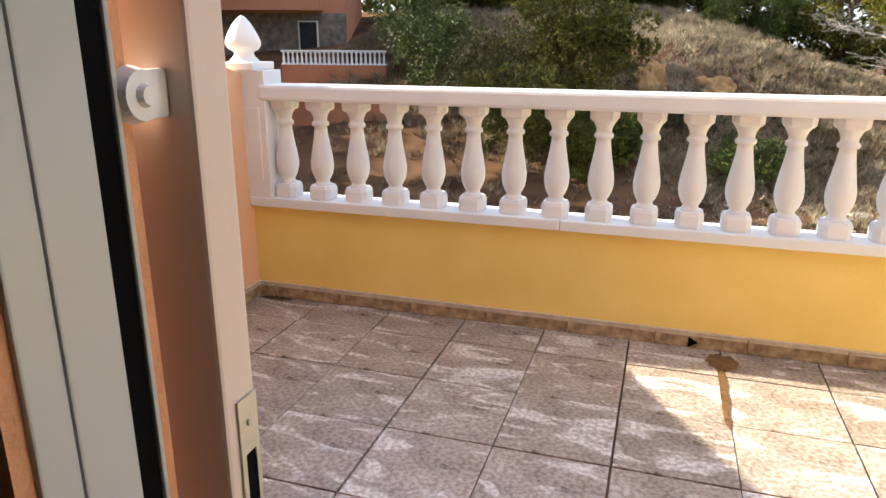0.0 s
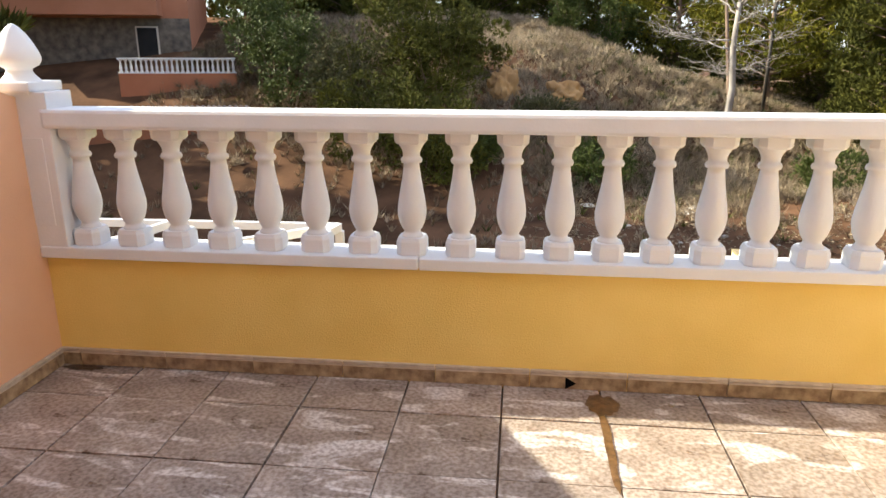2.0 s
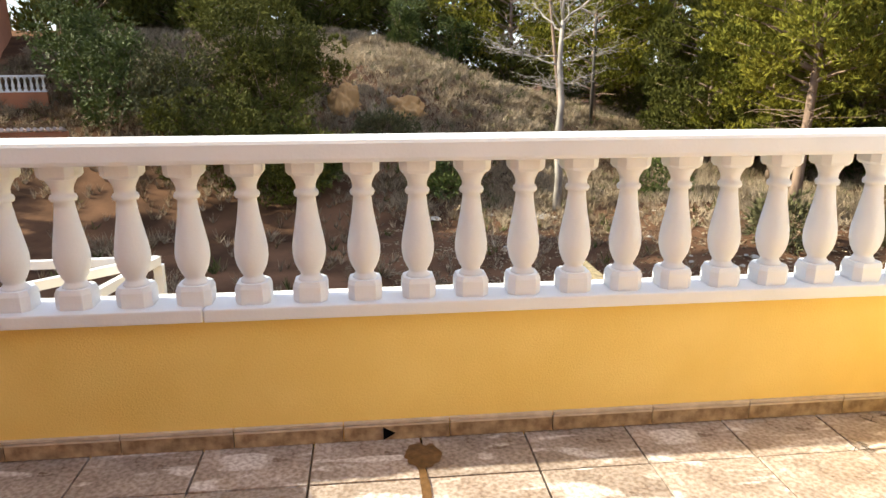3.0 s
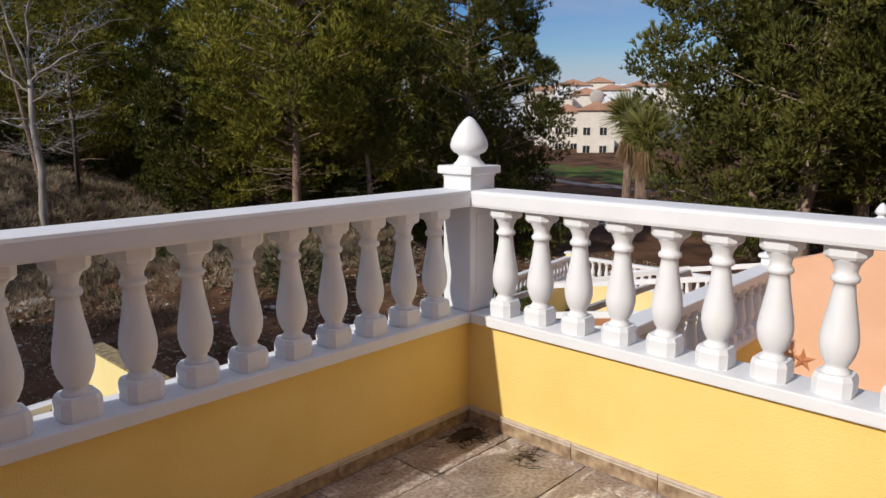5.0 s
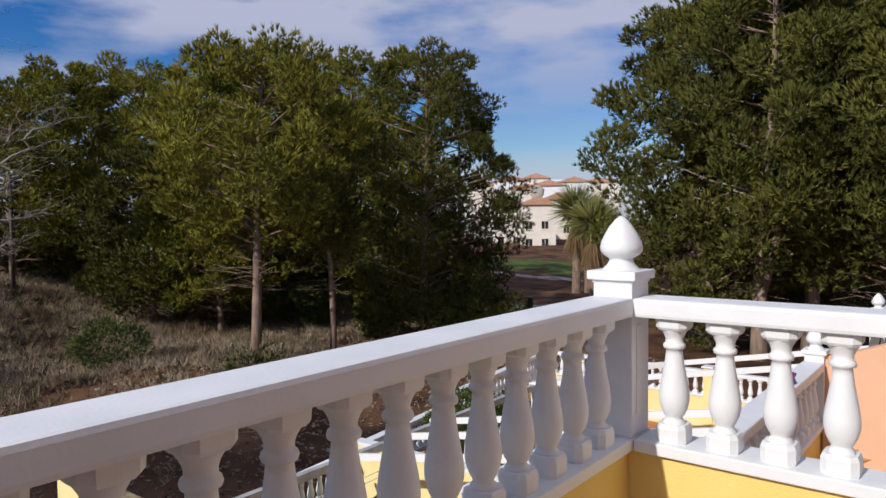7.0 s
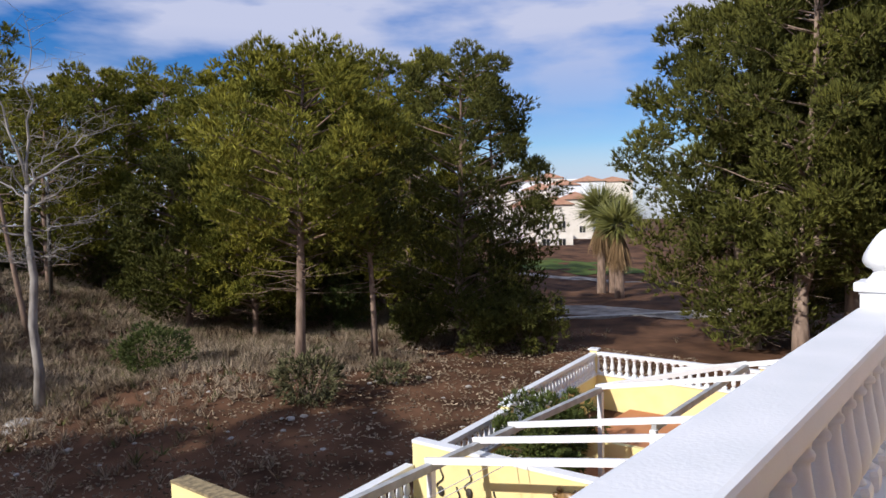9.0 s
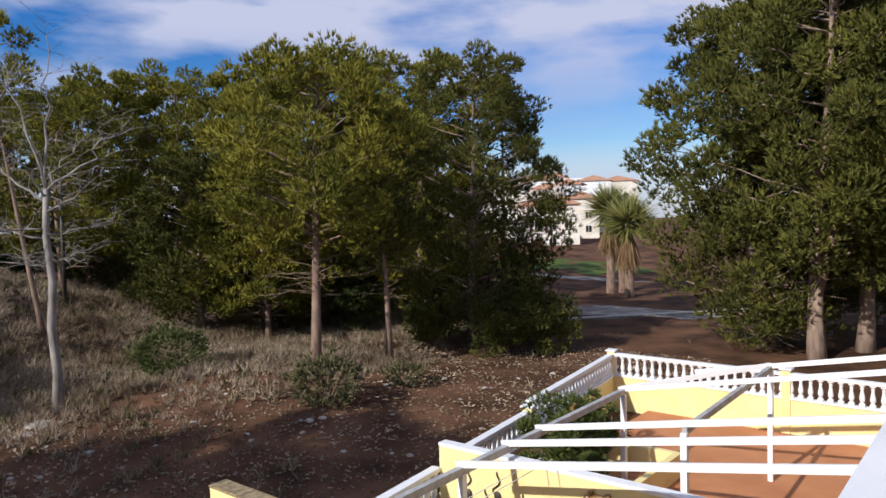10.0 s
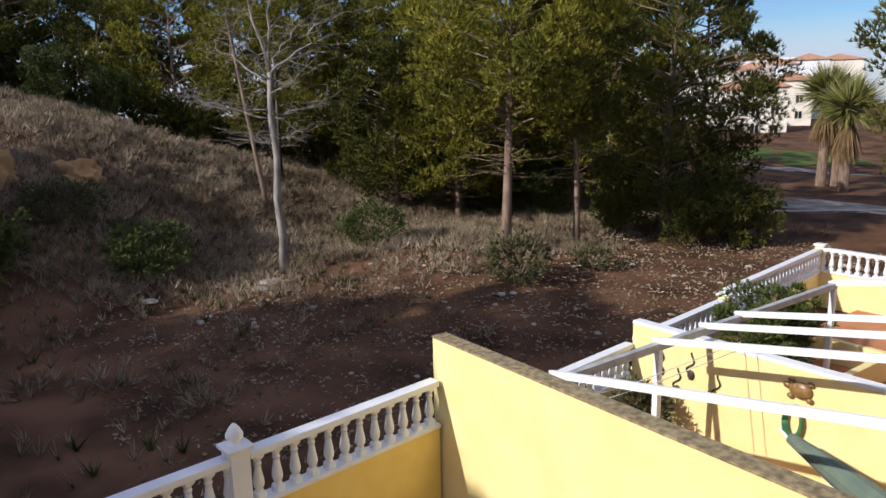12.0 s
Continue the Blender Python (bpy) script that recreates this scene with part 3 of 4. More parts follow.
# clay tortoise, hose, parasol on the neighbour's wall
bm = bmesh.new()
bmesh.ops.create_uvsphere(bm, u_segments=16, v_segments=10, radius=1.0, matrix=Matrix.LocRotScale((7.96, 8.25, -2.5), None, (0.07, 0.17, 0.13)))
tort = tagged(mesh_ob("tortoise_ornament", bm, SHELL, True), "brown glazed clay tortoise ornament on the garden wall", "ornament")
for dy, dz, r in ((0.20, 0.03, 0.05), (0.14, 0.13, 0.045), (-0.14, 0.13, 0.045), (0.14, -0.12, 0.045), (-0.14, -0.12, 0.045)):
    bm = bmesh.new()
    bmesh.ops.create_uvsphere(bm, u_segments=10, v_segments=6, radius=1.0, matrix=Matrix.LocRotScale((7.96, 8.25 + dy, -2.5 + dz), None, (0.04, r * 1.2, r)))
    part("head" if dz == 0.03 else "foot", bm, SHELL, tort, smooth=True)
for y, z in ((10.7, -2.75), (10.35, -3.0), (10.1, -2.65), (9.6, -2.9)):
    bm = bmesh.new()
    pts = [Vector((7.98, y + 0.12 * math.sin(k * 0.9) * (1 - k / 9), z + 0.05 * k - 0.2)) for k in range(9)]
    tube(bm, pts, [0.014] * 9, 6)
    bmesh.ops.create_uvsphere(bm, u_segments=8, v_segments=6, radius=0.07, matrix=Matrix.LocRotScale((7.98, y, z - 0.2), None, (0.4, 1, 1.3)))
    tagged(mesh_ob("wall_ornament", bm, IRON, True), "dark iron plant ornament on the garden wall", "ornament", "iron wall ornaments")

hose = empty("garden_hose", None, "coiled green garden hose hanging on the wall", "hose")
bm = bmesh.new()
for k in range(5):
    pts = [Vector((7.93 - 0.012 * k, 8.3 + (0.10 + 0.01 * k) * math.cos(a * math.pi / 9), -3.0 + (0.22 + 0.012 * k) * math.sin(a * math.pi / 9))) for a in range(19)]
    tube(bm, pts, [0.016] * 19, 6)
part("coil", bm, GREEN_HOSE, hose, smooth=True)
part("hook", boxes((7.86, 8.0, 8.27, 8.33, -2.78, -2.74), bevel=0.004), STEEL, hose)
parasol = empty("parasol", None, "folded grey-green garden parasol with a white pole", "parasol")
bm = bmesh.new()
tube(bm, [(7.3, 8.0, -2.95), (7.0, 7.2, -3.05), (6.8, 6.5, -3.2)], [0.08, 0.17, 0.22], 12)
part("canopy", bm, GREEN_CLOTH, parasol)
bm = bmesh.new()
tube(bm, [(7.35, 8.2, -2.9), (6.3, 5.4, -3.9)], [0.022, 0.022], 8)
part("pole", bm, PERGOLA, parasol)
own = empty("garden_pergola", None, "white metal pergola frame in the garden below", "pergola")
for a, b in (((-7.5, 8.9, -0.70), (-2.1, 9.05, -0.70)), ((-2.1, 9.05, -0.70), (-2.5, 4.0, -0.35)), ((-4.3, 8.98, -0.70), (-4.6, 4.0, -0.35)), ((-2.2, 8.98, -0.70), (-4.3, 6.2, -0.50)), ((-6.6, 8.92, -0.70), (-6.8, 4.0, -0.35))):
    bm = bmesh.new()
    bar(bm, a, b, 0.07, 0.10, 0.005)
    part("beam", bm, PERGOLA, own)
for x, y in ((-2.1, 9.05), (-7.4, 8.9)):
    part("post", boxes((x - 0.05, x + 0.05, y - 0.05, y + 0.05, -4.2, -0.75), bevel=0.005), PERGOLA, own)


# ---- neighbour's terrace ----
NZ = -1.14
NX0, NX1, NYF = 4.05, 7.75, 3.75
nterr = empty("neighbour_balustrade", pose(0, 0, NZ), "white balustrade of the neighbouring lower terrace", "balustrade", "terrace balustrades")
part("coping", boxes((NX0, NX1, NYF - 0.04, NYF + 0.17, 0.547, COP), bevel=0.007), WHITE, nterr)
part("handrail", boxes((NX0, NX1 - 0.06, NYF - 0.04, NYF + 0.16, RAIL_B, RAIL), bevel=0.016), WHITE, nterr)
for i in range(16):
    shared("baluster", BALUSTER, nterr, pose(NX0 + 0.3 + 0.217 * i, NYF + 0.06, COP - 0.003))
part("post", boxes((NX1 - 0.05, NX1 + 0.13, NYF - 0.03, NYF + 0.15, COP, 1.29), bevel=0.006), WHITE, nterr)
part("cap", cap_bm(NX1 + 0.04, NYF + 0.06, 1.292), WHITE, nterr)
part("finial", finial_bm(NX1 + 0.04, NYF + 0.06, 1.289), WHITE, nterr, smooth=True)
bm = boxes((NX0, NX1 + 0.1, NYF, NYF + 0.13, -4.4, NZ + 0.545), (NX0 - 1.25, NX0, 0.7, NYF + 0.13, -4.4, NZ - 0.05))
tagged(mesh_ob("wall_neighbour", bm, YELLOW), "yellow rendered parapet of the neighbouring terrace", "wall", kind="structure")
tagged(mesh_ob("floor_neighbour", boxes((NX0, NX1, 0.7, NYF, NZ - 0.3, NZ)), TILE), "tiled floor of the neighbouring terrace", "floor", kind="structure")
ws = mesh_ob("wall_neighbour_side", swept_wall(NX1, NX1 + 0.18, NYF - 0.02, 0.6, 1.27, 0.37), PEACH)
ws.location.z = NZ
tagged(ws, "peach rendered side wall of the neighbouring terrace", "wall", kind="structure")
far_terr = empty("far_balustrade", pose(0, 0, NZ - 0.1), "white balustrade and post of a farther terrace", "balustrade", "terrace balustrades")
part("handrail", boxes((12.5, 16.0, 3.7, 3.9, 1.12, 1.2), bevel=0.01), WHITE, far_terr)
part("post", boxes((12.36, 12.56, 3.70, 3.90, -3.0, 1.30), bevel=0.006), WHITE, far_terr)
part("cap", cap_bm(12.46, 3.8, 1.30), WHITE, far_terr)
part("finial", finial_bm(12.46, 3.8, 1.297), WHITE, far_terr, smooth=True)
part("wall", boxes((8.1, 16.0, 3.72, 3.88, -3.0, 0.55)), YELLOW, far_terr)
bm = bmesh.new()
bar(bm, (8.1, 3.5, 0.35), (12.3, 3.8, 0.95), 0.12, 0.14, 0.01)
part("sloping_cap", bm, STONE_WALL, far_terr, "grey sloping wall cap")
for i in range(12):
    shared("baluster", BALUSTER_FAR, far_terr, pose(12.8 + 0.217 * i, 3.8, 0.585))

# toy windmill on the neighbour's rail
mill = empty("pinwheel", pose(6.15, 3.70, NZ + RAIL - 0.19), "colourful foil toy pinwheel fixed to the rail", "pinwheel")
bm = bmesh.new()
tube(bm, [(0, 0, 0), (0, 0, 0.26)], [0.006, 0.006], 6)
part("stick", bm, PERGOLA, mill)
for k in range(8):
    a = k * math.pi / 4
    bm = bmesh.new()
    c, s = math.cos(a), math.sin(a)
    c2, s2 = math.cos(a + 0.75), math.sin(a + 0.75)
    p = [bm.verts.new(v) for v in ((0, -0.012, 0.26), (0.13 * c, -0.03, 0.26 + 0.13 * s), (0.12 * c2, 0.0, 0.26 + 0.12 * s2), (0.06 * c2, 0.03, 0.26 + 0.06 * s2))]
    bm.faces.new(p)
    r = bmesh.ops.solidify(bm, geom=bm.faces[:], thickness=0.003)
    part("blade", bm, FOIL[k % 5], mill)


# ---- plants ----
rng = np.random.default_rng(7)


def raw_mesh(name, co, faces_n, mat):
    """Separate faces of faces_n corners each from an array of corners."""
    me = bpy.data.meshes.new(name)
    nv = len(co)
    nf = nv // faces_n
    me.vertices.add(nv)
    me.vertices.foreach_set("co", co.astype(np.float32).ravel())
    me.loops.add(nv)
    me.loops.foreach_set("vertex_index", np.arange(nv, dtype=np.int32))
    me.polygons.add(nf)
    me.polygons.foreach_set("loop_start", np.arange(0, nv, faces_n, dtype=np.int32))
    me.polygons.foreach_set("loop_total", np.full(nf, faces_n, dtype=np.int32))
    me.update(calc_edges=True)
    me.materials.append(mat)
    return me


def unit(n):
    v = rng.normal(size=(n, 3))
    return v / np.linalg.norm(v, axis=1, keepdims=True)


def blades(pos, axis, length, width, spread, per, tri=True):
    """Per tuft position, narrow blades fanning out about its axis."""
    p = np.repeat(pos, per, axis=0)
    a = np.repeat(axis, per, axis=0) + spread * unit(len(p))
    a /= np.linalg.norm(a, axis=1, keepdims=True)
    w = np.cross(a, unit(len(p)))
    w /= np.linalg.norm(w, axis=1, keepdims=True) + 1e-9
    ln = (length * rng.uniform(0.6, 1.3, len(p)))[:, None]
    co = np.empty((len(p), 3, 3))
    co[:, 0] = p - w * width / 2
    co[:, 1] = p + w * width / 2
    co[:, 2] = p + a * ln
    return co.reshape(-1, 3)


def crown_mesh(name, clumps, mat, tufts=60, per=9, length=0.21, width=0.036):
    """Clumps (centre, radius) covered by tufts of needles pointing up and out."""
    out = []
    for c, r in clumps:
        u = unit(tufts)
        u[:, 2] = u[:, 2] * 0.65
        pos = np.array(c) + u * r * rng.uniform(0.45, 1.05, (tufts, 1))
        ax = u * 0.7 + np.array((0, 0, 0.7))
        out.append(blades(pos, ax, length, width, 0.55, per))
    return raw_mesh(name, np.concatenate(out), 3, mat)


def limb(bm, a, b, r0, r1, sag=0.0, seg=6, steps=5, wob=0.08):
    a, b = Vector(a), Vector(b)
    ln = (b - a).length
    pts, rad = [], []
    for i in range(steps + 1):
        t = i / steps
        p = a.lerp(b, t)
        k = math.sin(math.pi * t)
        p += Vector((rng.normal(), rng.normal(), rng.normal() * 0.6)) * wob * ln * 0.25 * k + Vector((0, 0, -sag * k))
        pts.append(p)
        rad.append(r0 + (r1 - r0) * t)
    tube(bm, pts, rad, seg)
    return pts


def pine(name, height, crown_base, width, mat, label, lean=(0, 0), bend=0.4, nclump=48, tufts=60, fork=False, trunk_r=0.17, bark=BARK, top_heavy=0.0, place=(0, 0, 0), twigs=40, needle=(0.21, 0.036), puff=1.0):
    """A pine with a bent trunk, limbs and a crown of needle clumps."""
    th = empty(name, pose(*place), label, "tree")
    bm = bmesh.new()
    top = Vector((lean[0], lean[1], height * 0.93))
    trunk = []
    n = 9
    ph = rng.uniform(0, 6)
    for i in range(n):
        t = i / (n - 1)
        trunk.append(Vector((top.x * t + bend * math.sin(2.6 * t + ph) * t, top.y * t + bend * math.cos(2.2 * t + ph) * t, -0.3 + (height * 0.93 + 0.3) * t)))
    tube(bm, trunk, [trunk_r * (1.25 - 0.25 * min(i, 1)) * (1 - 0.85 * i / (n - 1)) for i in range(n)], 9)

    def on_trunk(z):
        for p, q in zip(trunk, trunk[1:]):
            if q.z >= z:
                return p.lerp(q, (z - p.z) / max(q.z - p.z, 1e-6))
        return trunk[-1].copy()

    if fork:
        limb(bm, on_trunk(height * 0.16), on_trunk(height * 0.6) + Vector((1.5, -1.0, 0)), trunk_r * 0.75, 0.05, wob=0.1, seg=8)
    clumps = []
    for i in range(nclump):
        t = (i + rng.uniform(0, 1)) / nclump
        z = crown_base + (height - crown_base) * t
        prof = (math.sin(math.pi * min(max(0.12 + 0.80 * t, 0), 1)) ** 0.75) * (1 + top_heavy * (t - 0.5))
        ang = i * 2.4 + rng.uniform(-0.5, 0.5)
        rad = width / 2 * prof * math.sqrt(rng.uniform(0.15, 1.0))
        base = on_trunk(min(z - 0.35 * rad, height * 0.9))
        c = on_trunk(min(z, height * 0.92)) + Vector((rad * math.cos(ang), rad * math.sin(ang), 0))
        c.z = z
        if rad > 0.5:
            limb(bm, base, c, 0.05 * (1 - 0.6 * t) + 0.015, 0.012, seg=5, steps=4)
        clumps.append((c, rng.uniform(0.65, 1.1) * (0.18 * width ** 0.5 + 0.45) * (1.15 - 0.4 * t) * puff))
    for i in range(twigs):
        z = crown_base * rng.uniform(0.55, 1.15)
        p = on_trunk(z)
        ang = rng.uniform(0, 6.28)
        ln = rng.uniform(0.5, 0.32 * width)
        limb(bm, p, p + Vector((ln * math.cos(ang), ln * math.sin(ang), rng.uniform(-0.2, 0.5))), 0.018, 0.005, seg=4, steps=3, wob=0.25)
    part("trunk", bm, bark, th, smooth=True)
    cr = new("crown", crown_mesh("crown", clumps, mat, tufts=int(tufts * 1.9), length=needle[0], width=needle[1]))
    cr.parent = th
    return th


def spot(bearing, dist, eye=(-1.3, 3.44)):
    a = radians(bearing)
    x, y = eye[0] + dist * math.sin(a), eye[1] + dist * math.cos(a)
    return (x, y, ground_z(x, y))


LIT = "Aleppo pine with a bright olive-green crown and bare lower twigs"
DARK = "pine with a dense crown at the wood's edge, its green darkened for shade"
pine("pine_tree", 11.3, 4.6, 7.4, PINE, "olive-green pine with a bent pale trunk on the slope", bend=0.35, lean=(1.0, 0.2), place=(14.2, 22.2, ground_z(14.2, 22.2)), nclump=64, tufts=75, trunk_r=0.2, puff=1.15, needle=(0.22, 0.042))
pine("pine_tree", 9.6, 4.2, 5.0, PINE_SHADED, "slim dark pine with a thin trunk", place=(17.5, 21.85, ground_z(17.5, 21.85)), nclump=42, tufts=70, trunk_r=0.14)
pine("pine_tree", 12.8, 1.0, 8.4, PINE_SHADED, DARK, place=spot(52.5, 31), nclump=90, tufts=75, trunk_r=0.22)
pine("pine_tree", 12.0, 0.8, 6.0, PINE_SHADED, DARK, place=spot(55.0, 34), nclump=60, tufts=70)
def tree_height(bearing, dist, elevation):
    """The height of a tree whose top stands at this angle above the eye on the terrace."""
    return 1.69 + dist * math.tan(radians(elevation)) - spot(bearing, dist)[2]


# wood behind
for b, d, el, w, m in ((42.5, 40, 12.0, 7.5, PINE), (38.5, 41, 12.3, 8.0, PINE), (34.5, 40, 12.0, 8.0, PINE), (30.0, 43, 11.6, 8.5, PINE), (46.0, 42, 13.3, 6.5, PINE), (36.0, 34, 5.5, 7.0, PINE),
                      (31.0, 36, 5.5, 7.0, PINE_SHADED), (25.0, 42, 11.2, 7.5, PINE), (21.5, 40, 9.5, 8.0, PINE), (14.5, 44, 9.8, 8.5, PINE), (48.5, 36, 8.0, 7.0, PINE), (41.0, 36, 6.5, 6.5, PINE_SHADED),
                      (26.5, 47, 10.4, 8.0, PINE), (9.5, 47, 10.0, 9.5, PINE_SHADED), (4.0, 49, 10.5, 9.0, PINE_SHADED)):
    pine("pine_tree", tree_height(b, d, el), 0.8 if m is PINE_SHADED else 1.6, w, m, DARK if m is PINE_SHADED else LIT, place=spot(b, d), nclump=56, tufts=60, twigs=14, needle=(0.24, 0.05))
pine("pine_tree", tree_height(20.3, 31, 15.0), 7.5, 4.6, PINE, "slender pine with a thin airy crown", lean=(-1.3, 1.1), bend=0.1, place=spot(20.3, 31), nclump=17, tufts=60, trunk_r=0.12, twigs=20)
for b, d, el, w in ((40.0, 52, 11.3, 9), (35.0, 53, 11.3, 9), (30.0, 55, 10.8, 10), (24.0, 55, 10.3, 10), (19.0, 52, 9.3, 10), (13.0, 54, 9.6, 10), (7.5, 56, 10, 11), (1.5, 56, 11, 11), (-4.0, 52, 12, 11), (-9.0, 48, 12, 11), (45.0, 50, 12.5, 8), (50.0, 46, 13.0, 8), (-15.0, 50, 12, 11), (-21.0, 52, 12, 11), (-1.0, 46, 9, 9), (-12.0, 43, 9, 9), (-18.5, 45, 10, 9)):
    # sunlit needle colour right of bearing 5, shade-darkened needles left of it
    pine("pine_tree", tree_height(b, d, el), 0.2, w, PINE if b > 5 else PINE_SHADED, LIT if b > 5 else DARK, place=spot(b, d), nclump=60, tufts=34, twigs=2, needle=(0.34, 0.11))
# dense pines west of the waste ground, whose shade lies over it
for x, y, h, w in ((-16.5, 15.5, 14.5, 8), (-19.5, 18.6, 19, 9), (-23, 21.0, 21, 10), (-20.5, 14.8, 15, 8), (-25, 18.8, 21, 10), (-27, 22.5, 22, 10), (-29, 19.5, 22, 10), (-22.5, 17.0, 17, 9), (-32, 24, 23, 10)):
    pine("pine_tree", h, 1.2, w, PINE_SHADED, "tall dark pine beside the waste ground", place=(x, y, ground_z(x, y)), nclump=84, tufts=34, twigs=2, needle=(0.4, 0.13))
# big pines by the track, in the needle colour with shade in it
for b, d, h, w, base, lean in ((78.5, 30.0, 15.4, 9.6, 4.2, (-1.2, 0.4)), (81.5, 32.5, 15.4, 9.5, 4.4, (0.8, 0.0)), (87.0, 31.0, 14.2, 9.5, 3.6, (0.8, 0.3)), (75.2, 32.0, 14.6, 8.6, 0.7, (-0.3, 0.5)), (79.0, 36.0, 15.4, 9.0, 1.5, (0.0, 0.3)), (94.0, 27.0, 13.5, 9.5, 2.6, (0.4, 0.0)), (82.0, 40.0, 13.0, 9.5, 1.0, (0, 0))):
    pine("pine_tree", h, base, w, PINE_SHADED, "tall spreading pine with a shade-darkened olive-green crown and a forked pale trunk", place=spot(b, d), lean=lean, nclump=90, tufts=75, fork=base > 2, trunk_r=0.32, bend=1.3, bark=REDDISH_BARK, needle=(0.25, 0.055), puff=1.25)

# leafless tree
dead = empty("dead_tree", pose(7.3, 25.95, ground_z(7.3, 25.95)), "bleached leafless tree with bare twisting branches", "tree")
bm = bmesh.new()
SIDE = Vector((0.75, -0.66, 0))         # across the slope, along which the boughs spread
dt = [Vector((0, 0, -0.3)), Vector((0.05, 0, 1.2)), Vector((-0.06, 0.02, 2.6)), Vector((0.03, 0, 4.0)), Vector((-0.08, 0.05, 5.4)), Vector((-0.04, 0, 6.8))]
tube(bm, dt, [0.19, 0.14, 0.125, 0.115, 0.10, 0.075], 9)
part("trunk", bm, PALE_BARK, dead, smooth=True)
boughs = [(6.7, 2.4, 0.3, 8.6, 0.075), (6.8, -0.9, -0.3, 10.6, 0.07), (6.8, 0.15, 0.2, 11.4, 0.07), (5.3, -3.0, 0.4, 6.1, 0.055), (5.6, -1.9, -1.2, 5.9, 0.045),
          (6.1, 1.6, -1.0, 6.9, 0.04), (5.4, 1.7, 0.9, 5.9, 0.035), (6.4, -2.2, 1.0, 7.7, 0.05), (6.6, 0.6, 1.8, 8.6, 0.045), (6.5, -0.6, -1.8, 8.3, 0.045), (4.7, 0.9, -0.3, 4.9, 0.02), (4.5, -0.8, 0.4, 4.7, 0.02)]
for z, out_s, out_d, z_end, r in boughs:
    k = min(int((z + 0.3) / 1.42), 4)
    p = dt[k].lerp(dt[k + 1], min(max((z - dt[k].z) / (dt[k + 1].z - dt[k].z), 0), 1))
    end = Vector((p.x, p.y, z_end)) + SIDE * out_s + Vector((0.66, 0.75, 0)) * out_d
    bm = bmesh.new()
    pts = limb(bm, p, end, 0.68 * r, 0.010, seg=6, steps=8, wob=0.16, sag=0.12 if z_end < 7 else -0.1)
    for q in pts[2:]:
        for _ in range(3):
            d_ = Vector((rng.normal(), rng.normal(), rng.normal() * 0.5 + 0.15)) * 0.55 + (end - p).normalized() * 0.35
            tw = limb(bm, q, q + d_, 0.010, 0.004, seg=4, steps=4, wob=0.3)
            for g in tw[2:]:
                limb(bm, g, g + Vector((rng.normal(), rng.normal(), rng.normal() * 0.6)) * 0.26, 0.006, 0.0025, seg=3, steps=2, wob=0.3)
    part("branch", bm, PALE_BARK, dead, smooth=True)


def bush(name, place, w, h, mat, label, n=900, leaf=0.11, stems=True, category="bush"):
    th = empty(name, pose(*place), label, category)
    u = unit(n)
    r = rng.uniform(0.35, 1.0, (n, 1)) ** 0.5
    lump = 1 + 0.25 * np.sin(u[:, :1] * 5 + place[0]) * np.cos(u[:, 1:2] * 4 + place[1])
    size = np.array((w / 2, w / 2, h / 2))
    pos = u * r * lump * size + np.array((0, 0, h * 0.5))
    if n > 1400:
        # a big thicket is many bushy heads, with gaps and a ragged top
        heads = unit(26) * rng.uniform(0.35, 0.95, (26, 1)) * size
        which = rng.integers(0, 26, n)
        hr = rng.uniform(0.18, 0.42, 26)[which][:, None]
        pos = heads[which] + u * r * hr * np.array((w / 2, w / 2, w / 2.4)) + np.array((0, 0, h * 0.5))
    pos[:, 2] = np.maximum(pos[:, 2], 0.02)
    ob = new("foliage", raw_mesh("foliage", blades(pos, u + np.array((0, 0, 0.4)), leaf, leaf * 0.26, 0.75, 6), 3, mat))
    ob.parent = th
    for k in range(9):
        a = k * 0.7
        bm = bmesh.new()
        limb(bm, (0, 0, -0.1), (w * 0.3 * math.cos(a), w * 0.3 * math.sin(a), h * 0.7), 0.02, 0.006, seg=5, steps=4, wob=0.2)
        part("stem", bm, BARK, th)
    return th


def at(x, y):
    return (x, y, ground_z(x, y))


bush("shrub", at(12.1, 19.1), 2.1, 1.5, SAGE, "sparse grey-green scrub bush on bare earth", 520, 0.2)
bush("shrub", at(15.2, 18.9), 1.3, 0.7, SAGE, "small grey-green scrub bush", 180, 0.18)
bush("shrub", at(11.8, 27.6), 2.9, 1.7, BUSH, "round bright green bush in dry grass", 1100, 0.16)
bush("shrub", at(3.2, 27.0), 3.4, 1.4, BUSH, "low green bush at the edge of the shade", 1500, 0.16)
bush("shrub", at(1.0, 29.0), 2.6, 1.3, SAGE, "low grey-green bush in dry grass", 1200, 0.16)
bush("garden_bush", (10.9, 10.55, -3.9), 2.0, 1.9, BUSH, "glossy green bush inside the garden fence", 3000, 0.12)
bush("garden_bush", (12.9, 10.9, -3.9), 1.4, 1.6, BUSH, "green bush inside the garden fence", 1500, 0.12)
bush("garden_bush", (7.3, 10.6, -3.9), 1.0, 0.9, SAGE, "potted plants by the garden wall", 700, 0.12)
